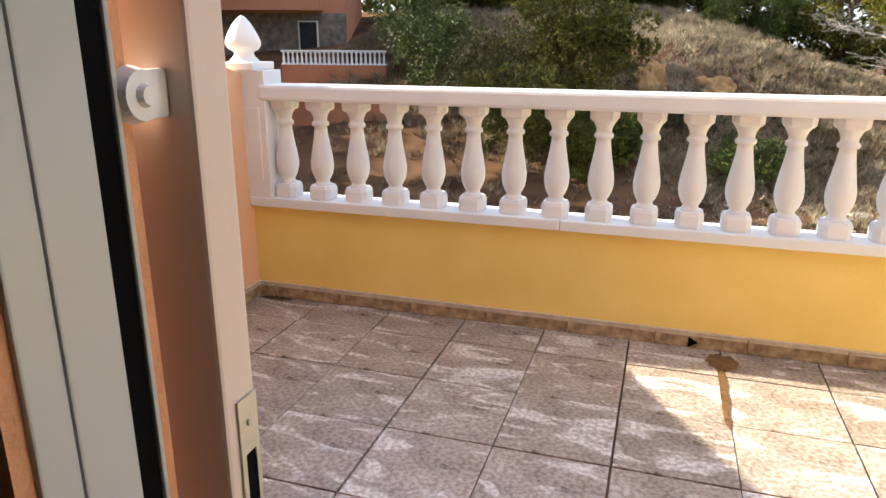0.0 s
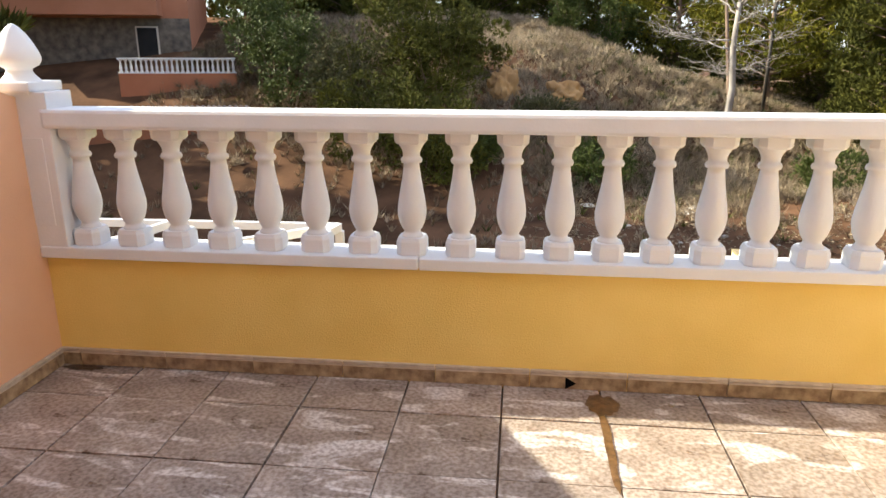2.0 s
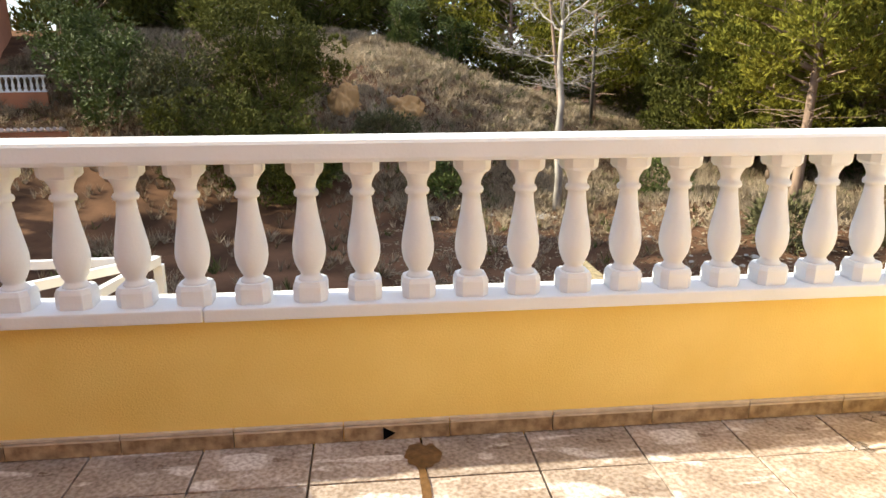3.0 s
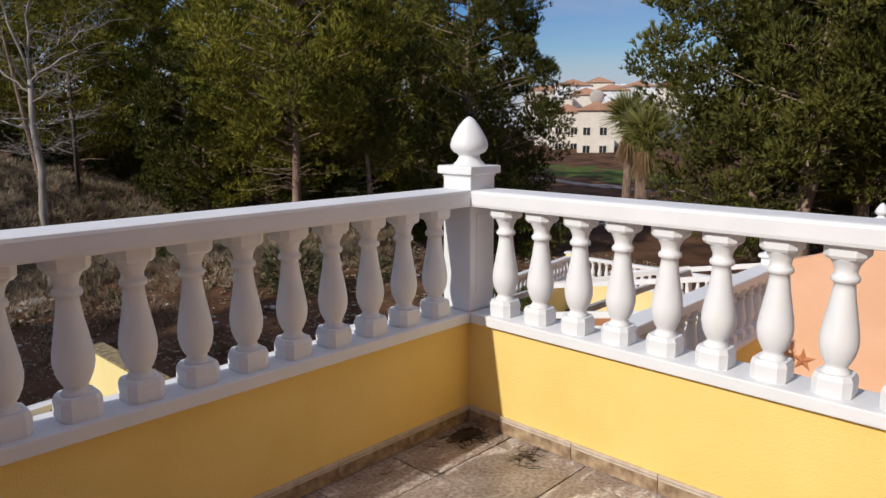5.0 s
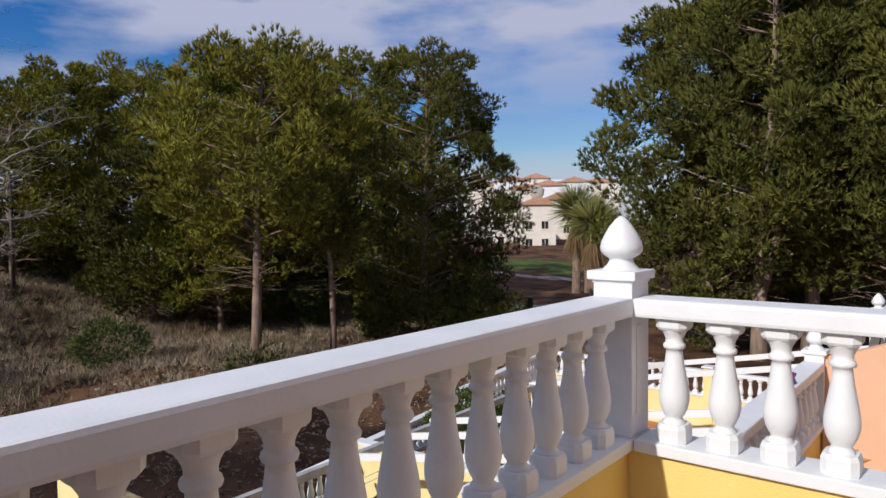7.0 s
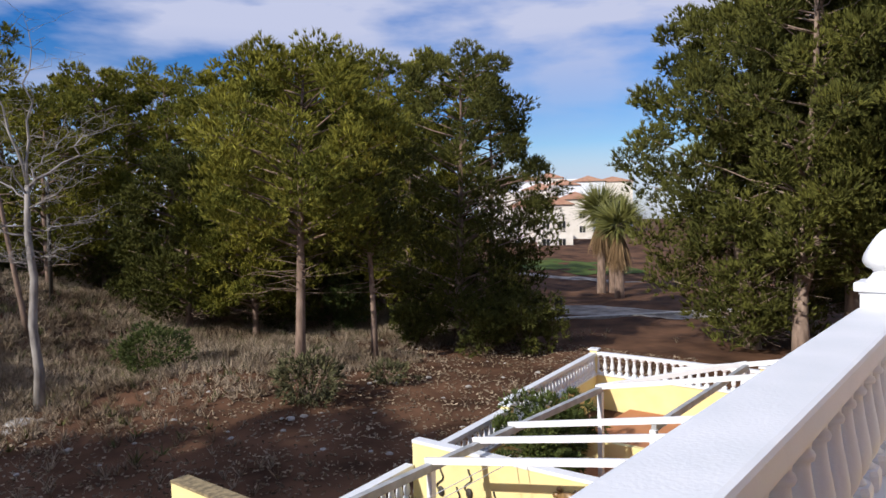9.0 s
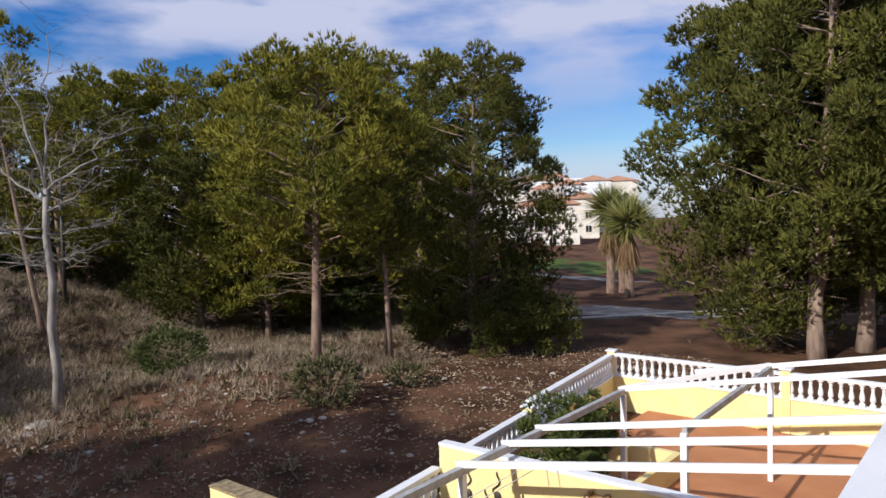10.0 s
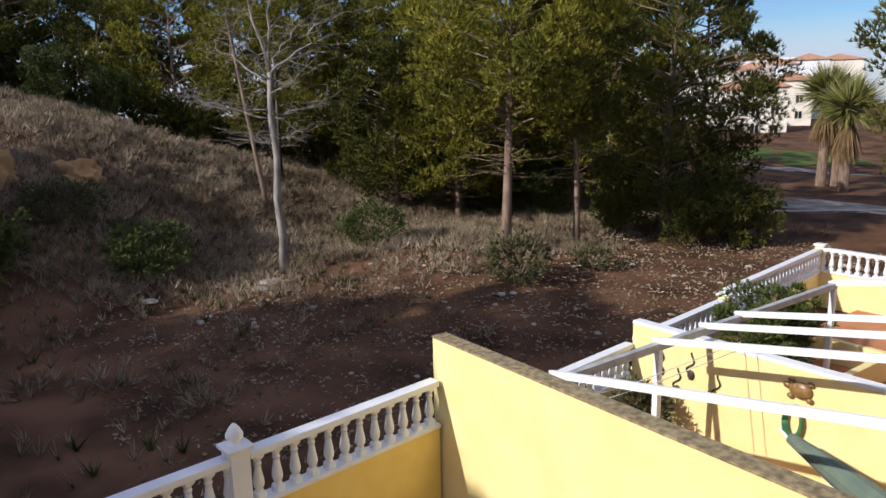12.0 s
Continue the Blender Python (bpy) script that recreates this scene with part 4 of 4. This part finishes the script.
# shrubbery in front of the wood and around the orange house
for b, d, w, h, m in ((-18.5, 30, 5.0, 4.6, BUSH), (-14.0, 29, 4.8, 4.0, SAGE), (-10.0, 30, 6.0, 5.6, PINE_SHADED), (-7.0, 29, 4.6, 4.4, PINE_SHADED), (-4.6, 31, 4.0, 3.2, PINE_SHADED), (-21.0, 33, 3.5, 4.5, BUSH),
                      (-11.0, 26, 5.0, 3.4, PINE_SHADED), (-7.0, 25, 5.0, 2.6, PINE_SHADED), (-4.0, 26, 3.5, 1.6, BUSH), (3.5, 43, 3.0, 3.0, BUSH), (7.0, 44, 3.0, 3.4, BUSH), (12.0, 45, 4.5, 3.0, PINE_SHADED), (16.5, 46, 5.0, 3.0, BUSH), (21.0, 44, 4.5, 3.0, PINE_SHADED), (25.0, 42, 4.5, 3.0, PINE_SHADED),
                      (29.0, 40, 4.0, 3.0, PINE_SHADED), (34.0, 38, 4.5, 3.0, PINE_SHADED), (38.5, 36, 4.0, 3.0, BUSH), (44.0, 31, 3.2, 2.0, PINE_SHADED), (49.0, 29, 3.2, 2.6, PINE_SHADED), (52.5, 29.5, 3.4, 3.0, PINE_SHADED)):
    # thickets in the darker needles carry shade in their colour
    bush("thicket", spot(b, d, (0.2, 1.0)), w, h, m, "dense thicket at the wood's edge, its green darkened for shade" if m is PINE_SHADED else "dense leafy thicket at the wood's edge", int(650 * w), 0.17)

# palms
for px, py, h in ((45.6, 26.5, 8.3), (43.5, 24.1, 7.0), (46.4, 26.0, 7.2)):
    pz = ground_z(px, py)
    palm = empty("palm_tree", pose(px, py, pz), "fan palm with a skirt of dead brown fronds", "palm")
    bm = bmesh.new()
    tube(bm, [(0, 0, -0.2), (0.05, 0, h * 0.3), (0.08, 0.03, h * 0.72)], [0.34, 0.28, 0.24], 10)
    part("trunk", bm, BARK, palm)
    for nm, mat_, n, z0, elev, ln in (("green_fronds", PALM_LEAF, 64, h * 0.74, (-0.7, 1.35), 1.6), ("dead_fronds", PALM_DEAD, 110, h * 0.70, (-1.56, -1.28), 2.4)):
        pos, ax = [], []
        for k in range(n):
            az, el = k * 2.4, rng.uniform(*elev)
            dv = np.array((math.cos(az) * math.cos(el), math.sin(az) * math.cos(el), math.sin(el)))
            pos.append(np.array((0.08, 0.03, z0)) + dv * (0.5 if nm == "green_fronds" else 0.35))
            ax.append(dv)
        co = blades(np.array(pos), np.array(ax), ln, 0.10, 0.30 if nm == "green_fronds" else 0.14, 16)
        ob = new(nm, raw_mesh(nm, co, 3, mat_))
        ob.parent = palm

# grass
N = 26000
gx = rng.uniform(-16, 30, N * 3)
gy = rng.uniform(14.5, 46, N * 3)
dens = np.array([(0.55 + 0.9 * noise.noise(Vector((x * 0.22, y * 0.22, 7))) + 0.25 * (y > 26)) * (0.08 + 0.92 * smooth01(21, 27, y + 0.25 * x - 1.5)) for x, y in zip(gx, gy)])
keep = rng.uniform(0, 1, N * 3) < dens
bare = (gx > 9) & (gy < 20.5)
keep &= ~bare | (rng.uniform(0, 1, N * 3) < 0.06)
gx, gy = gx[keep][:N], gy[keep][:N]
gpos = np.array([(x, y, ground_z(x, y) - 0.03) for x, y in zip(gx, gy)])
ob = new("dry_grass", raw_mesh("dry_grass", blades(gpos, np.tile((0, 0, 1.0), (len(gpos), 1)), 0.36, 0.026, 0.65, 13), 3, GRASS))
tagged(ob, "dry straw-coloured grass tufts on the slope", "grass", kind="stuff")
# bushier clumps of scrub among the grass
pick = gpos[rng.permutation(len(gpos))[:900]]
cl = np.repeat(pick, 9, axis=0)
off = unit(len(cl)) * np.repeat(rng.uniform(0.15, 0.5, len(pick)), 9)[:, None]
off[:, 2] = np.abs(off[:, 2]) * 0.6
ob = new("dry_scrub", raw_mesh("dry_scrub", blades(cl + off, off + np.array((0, 0, 0.35)), 0.42, 0.028, 0.5, 16), 3, GRASS))
tagged(ob, "bleached bushy clumps of dry scrub on the slope", "scrub", kind="stuff")
sel = rng.uniform(0, 1, len(gpos)) < 0.10
ob = new("weeds", raw_mesh("weeds", blades(gpos[sel] + np.array((0.3, 0.2, 0)), np.tile((0, 0, 1.0), (sel.sum(), 1)), 0.35, 0.06, 0.7, 12), 3, GREEN_GRASS))
tagged(ob, "low green weeds among the dry grass", "weeds", kind="stuff")

# ochre clay scarps and stones
for x, y, w, h in ((-0.6, 31.0, 1.5, 1.3), (1.9, 31.6, 1.9, 0.8)):
    bm = bmesh.new()
    bmesh.ops.create_icosphere(bm, subdivisions=5, radius=1.0)
    for v in bm.verts:
        v.co *= 1 + 0.5 * noise.noise(v.co * 1.6 + Vector((x, y, 0))) + 0.22 * noise.noise(v.co * 5.0 + Vector((y, x, 0)))
        v.co = Vector((v.co.x * w / 2, v.co.y * 0.7, v.co.z * h))
    ob = mesh_ob("clay_bank", bm, OCHRE, True)
    ob.location = (x, y, ground_z(x, y) - 0.15 * h)
    tagged(ob, "eroded bank of bare ochre clay", "bank")
stone_me = []
for s in range(4):
    bm = bmesh.new()
    bmesh.ops.create_icosphere(bm, subdivisions=2, radius=1.0)
    for v in bm.verts:
        v.co *= 1 + 0.4 * noise.noise(v.co * 1.3 + Vector((s * 5, 0, 0)))
        v.co.z *= 0.5
    me = bpy.data.meshes.new("stone")
    bm.to_mesh(me)
    bm.free()
    me.materials.append(PALE_STONE)
    stone_me.append(me)
for i in range(110):
    x, y = rng.uniform(2, 24), rng.uniform(14, 30)
    ob = new("stone", stone_me[i % 4])
    ob.location = (x, y, ground_z(x, y))
    k = rng.uniform(0.03, 0.13)
    ob.scale = (k, k, k)
    ob.rotation_euler = (0, 0, rng.uniform(0, 6))
    tagged(ob, "pale stone lying on dry earth", "stone", "stones on the slope")
for x, y, k in ((6.6, 25.2, 0.45), (6.0, 24.6, 0.35), (12.9, 28.9, 0.3), (2.6, 25.0, 0.3)):
    ob = new("stone", stone_me[0])
    ob.location, ob.scale = (x, y, ground_z(x, y)), (k, k, 0.4 * k)
    tagged(ob, "flat pale slab of stone on the earth", "stone")
lx, ly = rng.uniform(0, 26, 9000), rng.uniform(12.5, 24, 9000)
lpos = np.array([(x, y, ground_z(x, y) + 0.015) for x, y in zip(lx, ly)])
ob = new("ground_litter", raw_mesh("ground_litter", blades(lpos, unit(9000) * np.array((1, 1, 0.25)), 0.11, 0.05, 0.3, 3), 3, GRASS))
tagged(ob, "dry leaf and twig litter on bare earth", "litter", kind="stuff")


def wooden_post(x, y, h):
    bm = bmesh.new()
    tube(bm, [(x, y, ground_z(x, y) - 0.3), (x + 0.03, y, ground_z(x, y) + h)], [0.09, 0.075], 10)
    tagged(mesh_ob("wooden_post", bm, IRON, True), "dark weathered wooden pole standing in dry grass", "pole")


wooden_post(*spot(21.6, 37)[:2], 5.5)


def ground_patch(name, mat, label, category, cx, cy, ang, ln, wd, lift=0.03):
    """An uneven-edged sheet lying on the ground."""
    bm = bmesh.new()
    c, s = math.cos(radians(ang)), math.sin(radians(ang))
    rows = []
    for i in range(33):
        u = -ln / 2 + ln * i / 32
        half = wd / 2 * (1 - (2 * abs(u) / ln) ** 4) * (1 + 0.4 * noise.noise(Vector((u * 0.5, cx, 1)))) + 0.05
        row = []
        for j in range(9):
            v = -half + 2 * half * j / 8 + 0.5 * noise.noise(Vector((u * 0.4, cy, 4)))
            x, y = cx + c * u - s * v, cy + s * u + c * v
            row.append(bm.verts.new((x, y, ground_z(x, y) + lift)))
        rows.append(row)
    for a, b in zip(rows, rows[1:]):
        for j in range(8):
            bm.faces.new((a[j], b[j], b[j + 1], a[j + 1]))
    bmesh.ops.recalc_face_normals(bm, faces=bm.faces)
    tagged(mesh_ob(name, bm, mat, True), label, category, kind="structure")


ground_patch("gravel_verge", GRAVEL, "pale stony verge along the earth track", "gravel", 36.6, 22.4, -80, 15, 3.4)
ground_patch("gravel_path", GRAVEL, "pale gravel path behind the palms", "gravel", 52.0, 33.0, -75, 13, 1.6)
ground_patch("lawn", LAWN, "patch of green lawn beyond the path", "lawn", 59.5, 37.5, -72, 16, 9.0)
bin_ob = empty("litter_bin", pose(34.1, 23.48, ground_z(34.1, 23.48)), "dark litter bin on a post by the track", "bin")
bm = bmesh.new()
lathe(bm, [(0.20, 0.35), (0.23, 0.40), (0.25, 0.95), (0.23, 0.98)], 14)
part("body", bm, IRON, bin_ob)
part("post", boxes((-0.03, 0.03, -0.03, 0.03, -0.1, 0.4)), IRON, bin_ob)


# ---- far houses ----
def house(name, m, w, d, h, wall, roof, label, windows=((0.25, 0.6), (0.7, 0.6), (0.25, 0.25), (0.7, 0.25)), roof_h=1.2, gable=True):
    """A plain house: the front is its -y side; origin at the front's middle, on the ground."""
    th = empty(name, m, label, "house")
    part("wall", boxes((-w / 2, w / 2, 0, d, -4, h)), wall, th)
    if gable:
        bm = bmesh.new()
        o = 0.35
        pr = [bm.verts.new((x, y, z)) for y in (-o, d + o) for x, z in ((-w / 2 - o, h + 0.01), (w / 2 + o, h + 0.01), (0, h + roof_h))]
        for f in ((0, 1, 2), (5, 4, 3), (0, 2, 5, 3), (2, 1, 4, 5), (1, 0, 3, 4)):
            bm.faces.new([pr[i] for i in f])
        part("roof", bm, roof, th)
    else:
        part("roof", boxes((-w / 2 - 0.15, w / 2 + 0.15, -0.15, d + 0.15, h + 0.01, h + 0.35)), wall, th)
    for u, v in windows:
        x, z = -w / 2 + u * w, v * h
        wi = part("window", boxes((x - 0.55, x + 0.55, -0.05, 0.02, z - 0.6, z + 0.6)), CREAM, th, "white framed window")
        part("pane", boxes((x - 0.45, x - 0.03, -0.06, -0.052, z - 0.5, z + 0.5), (x + 0.03, x + 0.45, -0.06, -0.052, z - 0.5, z + 0.5)), WINDOW, wi)
    return th


def far_spot(b, d, z):
    p = spot(b, d)
    return pose(p[0], p[1], z, 0, 0, -b)


for b, d, z, w, h, wl_, gb in ((60.0, 95, -3.5, 4.8, 6.8, CREAM, True), (57.6, 104, -3.4, 5.0, 6.6, CREAM, True), (61.6, 112, -2.0, 5.5, 6.4, CREAM, True), (58.8, 122, -1.2, 6.0, 7.6, CREAM, True), (56.2, 118, -1.0, 6.5, 6.6, CREAM, False),
                               (60.6, 138, 0.8, 6.5, 7.0, WHITE, True), (62.6, 150, 1.0, 7, 8.0, WHITE, True), (64.5, 165, 1.0, 9, 8.5, CREAM, True), (57.6, 140, 1.5, 7, 7.4, WHITE, True), (59.5, 158, 3.2, 6, 7.2, CREAM, True), (55.2, 150, 0.0, 8, 8.5, CREAM, True), (61.7, 175, 3.0, 7, 7.6, WHITE, False)):
    house("house", far_spot(b, d, z), w, 7, h, wl_, ROOF, "pale distant house with a clay tile roof among others" if gb else "white flat-roofed distant house among others", gable=gb)
dish = empty("satellite_dish", far_spot(59.9, 100, 5.2), "large white satellite dish on a house", "satellite dish")
bm = bmesh.new()
bmesh.ops.create_uvsphere(bm, u_segments=20, v_segments=10, radius=1.0, matrix=Matrix.LocRotScale((0, -0.2, 0), None, (1.0, 0.3, 1.0)))
part("reflector", bm, PALE_STONE, dish, smooth=True)
bm = bmesh.new()
bar(bm, (0, 0, 0), (0, 0.6, -0.8), 0.15, 0.15)
part("bracket", bm, PERGOLA, dish)
white_wall = mesh_ob("boundary_wall", boxes((-9, 9, 0, 0.25, -4, 0.9), bevel=0.03), CREAM)
white_wall.matrix_basis = far_spot(60.5, 92, -3.4)
tagged(white_wall, "low pale boundary wall behind the palms", "wall")
kerb = mesh_ob("kerb", boxes((-14, 16, 0, 0.5, -0.5, 0.12), bevel=0.03), PALE_STONE)
kp = spot(63, 39)
kerb.matrix_basis = pose(kp[0], kp[1], kp[2], 0, 0, -40)
tagged(kerb, "pale stone kerb along the track", "kerb", kind="structure")

# orange house beyond the shrubbery
oh = empty("orange_house", pose(-18.8, 34.5, ground_z(-21, 34), 0, 0, 18), "salmon-orange house with a stone ground floor and balcony", "house")
part("wall", boxes((-8, 2.6, 0, 8, -3, 7.5)), BRICK_ORANGE, oh, "salmon rendered upper wall")
part("stone_base", boxes((-8.02, 2.62, -0.06, 0, -3, 1.9)), STONE_WALL, oh, "rubble stone ground floor")
bal = part("balcony", boxes((-7, 1.4, -1.5, -0.06, 2.0, 3.1)), BRICK_ORANGE, oh, "solid salmon balcony parapet")
part("balcony_cap", boxes((-7.05, 1.45, -1.55, -1.25, 3.1, 3.2)), CREAM, bal)
for x, z, w_, h_ in ((0.6, 0.6, 0.9, 1.7), (-1.2, 4.3, 1.6, 2.2), (-4.5, 4.3, 1.6, 2.2)):
    wi = part("window", boxes((x - w_ / 2 - 0.08, x + w_ / 2 + 0.08, -0.14, -0.02, z - h_ / 2 - 0.08, z + h_ / 2 + 0.08)), CREAM, oh, "pale framed opening")
    part("pane", boxes((x - w_ / 2, x + w_ / 2, -0.16, -0.145, z - h_ / 2, z + h_ / 2)), WINDOW, wi)
ow = empty("orange_wall", pose(-14.2, 27.8, ground_z(-14, 28), 0, 0, 10), "orange garden wall with a pale tile coping", "wall")
part("wall", boxes((-6, 3.5, 0, 0.3, -2, 1.0)), BRICK_ORANGE, ow)
tile_bm = bmesh.new()
lathe(tile_bm, [(0.09, -0.3), (0.075, 0.3)], 8)
bmesh.ops.rotate(tile_bm, cent=(0, 0, 0), matrix=Matrix.Rotation(radians(75), 3, "X"), verts=tile_bm.verts)
tile_me = bpy.data.meshes.new("coping_tile")
tile_bm.to_mesh(tile_me)
tile_bm.free()
tile_me.materials.append(PALE_ROOF)
for i in range(44):
    shared("coping_tile", tile_me, ow, pose(-5.9 + 0.215 * i, 0.12, 1.06))
ob = fence_run((-17.5, 30.5), (-12.5, 31.4), ground_z(-15, 31) + 1.35, "garden fences", "white balustrade behind the orange wall", base=-3, wall=BRICK_ORANGE)

# ---- terrace floor tiles and skirting, last ----
def slab_mesh(name, w, d, h, mat, bev=0.004):
    bm = bmesh.new()
    r = bmesh.ops.create_cube(bm, size=1.0, matrix=Matrix.LocRotScale((0, 0, -h / 2), None, (w, d, h)))
    for v in bm.verts:
        if v.co.z > -h / 4:
            v.co.x *= 1 - bev / w
            v.co.y *= 1 - bev / d
    me = bpy.data.meshes.new(name)
    bm.normal_update()
    bm.to_mesh(me)
    bm.free()
    me.materials.append(mat)
    return me


T = 0.43
tile_full = slab_mesh("floor_tile", T - 0.0035, T - 0.0035, 0.02, TILE)
xs_t = [0.08 + T * (k + 0.5) for k in range(-5, 7)]
ys_t = [2.92 + T * (k + 0.5) for k in range(-6, 2)]
for j, yc in enumerate(ys_t):
    for i, xc in enumerate(xs_t):
        x0, x1 = max(xc - T / 2, XL), min(xc + T / 2, XR)
        y0, y1 = max(yc - T / 2, 0.56), min(yc + T / 2, YF)
        if x1 - x0 < 0.02 or y1 - y0 < 0.02:
            continue
        cut = x1 - x0 < T - 0.01 or y1 - y0 < T - 0.01
        me = slab_mesh("floor_tile", x1 - x0 - 0.005, y1 - y0 - 0.005, 0.02, TILE) if cut else tile_full
        # laid in pairs: one joint open and dark, the next nearly closed
        nudge = 0.0 if cut else (0.0014 if i % 2 else -0.0014)
        shared("floor_tile", me, floor_ob, pose((x0 + x1) / 2 + nudge, (y0 + y1) / 2, 0.0 + 0.0015 * math.sin(i * 7.1 + j * 3.3)))


def skirt_mesh(ln):
    bm = bmesh.new()
    box(bm, -ln / 2, ln / 2, -0.010, 0.002, 0.0, 0.060)
    me = bpy.data.meshes.new("skirting_tile")
    bm.to_mesh(me)
    bm.free()
    me.materials.append(SKIRT)
    bm = bmesh.new()
    box(bm, -ln / 2, ln / 2, -0.012, 0.002, 0.0605, 0.070)
    box(bm, -ln / 2, ln / 2, -0.012, 0.002, 0.0735, 0.085)
    me2 = bpy.data.meshes.new("skirting_band")
    bm.to_mesh(me2)
    bm.free()
    me2.materials.append(SKIRT_TOP)
    return me, me2


skirt = empty("baseboard", None, "stoneware skirting tiles with a pale double band", "skirting", kind="structure")
full_skirt = skirt_mesh(T - 0.004)


def lay_skirting(p0, p1, first):
    d = Vector(p1) - Vector(p0)
    ln, ang = d.length, math.degrees(math.atan2(d.y, d.x))
    cuts = [0.0]
    c = first
    while c < ln:
        cuts.append(c)
        c += T
    cuts.append(ln)
    for a, b in zip(cuts, cuts[1:]):
        if b - a < 0.03:
            continue
        ms = full_skirt if b - a > T - 0.01 else skirt_mesh(b - a - 0.004)
        p = Vector(p0) + d * ((a + b) / 2 / ln)
        t = shared("skirting_tile", ms[0], skirt, pose(p.x, p.y, 0.003, 0, 0, ang))
        shared("band", ms[1], t, Matrix())


lay_skirting((XL, YF - 0.003, 0), (XR, YF - 0.003, 0), (-0.23 - XL) % T)
lay_skirting((XR - 0.003, YF - 0.014, 0), (XR - 0.003, 0.7, 0), 0.2)
lay_skirting((XL + 0.003, 0.7, 0), (XL + 0.003, YF - 0.014, 0), 0.3)


def blotch(name, x, y, w, d, mat, label, seed, z=0.004):
    """A thin irregular stain lying on the floor."""
    bm = bmesh.new()
    c = bm.verts.new((0, 0, 0))
    ring = []
    for i in range(40):
        a = 2 * math.pi * i / 40
        k = 1 + 0.45 * noise.noise(Vector((2.2 * math.cos(a), 2.2 * math.sin(a), seed)))
        ring.append(bm.verts.new((w / 2 * k * math.cos(a), d / 2 * k * math.sin(a), 0)))
    for i in range(40):
        bm.faces.new((c, ring[i], ring[(i + 1) % 40]))
    ob = mesh_ob(name, bm, mat)
    ob.location = (x, y, z)
    tagged(ob, label, "stain")
    return ob


blotch("water_stain", 0.50, 3.20, 0.035, 0.66, RUST, "rusty water stain running along a tile joint", 3)
blotch("water_stain", 0.51, 3.50, 0.14, 0.18, RUST, "dark water stain at the foot of the skirting", 8, 0.0045)
blotch("dirt_patch", 2.64, 3.53, 0.20, 0.12, DIRT, "dark damp dirt in the terrace corner", 12)
blotch("dirt_patch", -1.92, 3.60, 0.2, 0.05, DIRT, "dark dirt in the terrace corner", 15)
bm = bmesh.new()
bmesh.ops.create_cone(bm, cap_ends=True, segments=3, radius1=0.032, radius2=0.032, depth=0.004, matrix=pose(0.375, YF - 0.016, 0.032, 90, 90, 0))
tagged(mesh_ob("drain_hole", bm, GASKET), "dark triangular drain notch in the skirting", "drain")
for cx, cy, n, spread in ((2.62, 3.50, 90, 0.07), (2.66, 3.16, 50, 0.05), (2.25, 3.36, 8, 0.02)):
    nd = np.column_stack((rng.normal(cx, spread, n), rng.normal(cy, spread * 0.6, n), np.full(n, 0.007)))
    keep_n = (nd[:, 0] < XR - 0.02) & (nd[:, 1] < YF - 0.02)
    nd = nd[keep_n]
    ob = new("pine_needle_litter", raw_mesh("pine_needle_litter", blades(nd, unit(len(nd)) * np.array((1, 1, 0.06)), 0.06, 0.004, 0.05, 3), 3, DIRT))
    tagged(ob, "small heap of brown pine needles on the tiles", "litter", kind="stuff")
star = bmesh.new()
tips = []
for k in range(10):
    a = math.pi * k / 5
    rr = 0.13 if k % 2 == 0 else 0.05
    tips.append(star.verts.new((0, rr * math.sin(a), rr * math.cos(a))))
hub = star.verts.new((-0.03, 0, 0))
for k in range(10):
    star.faces.new((tips[k], tips[(k + 1) % 10], hub))
star.faces.new(tips)
bmesh.ops.recalc_face_normals(star, faces=star.faces)
ob = mesh_ob("starfish_ornament", star, TERRACOTTA)
ob.location = (NX1 - 0.002, 3.42, -0.88)
tagged(ob, "terracotta starfish ornament on the peach wall", "ornament")
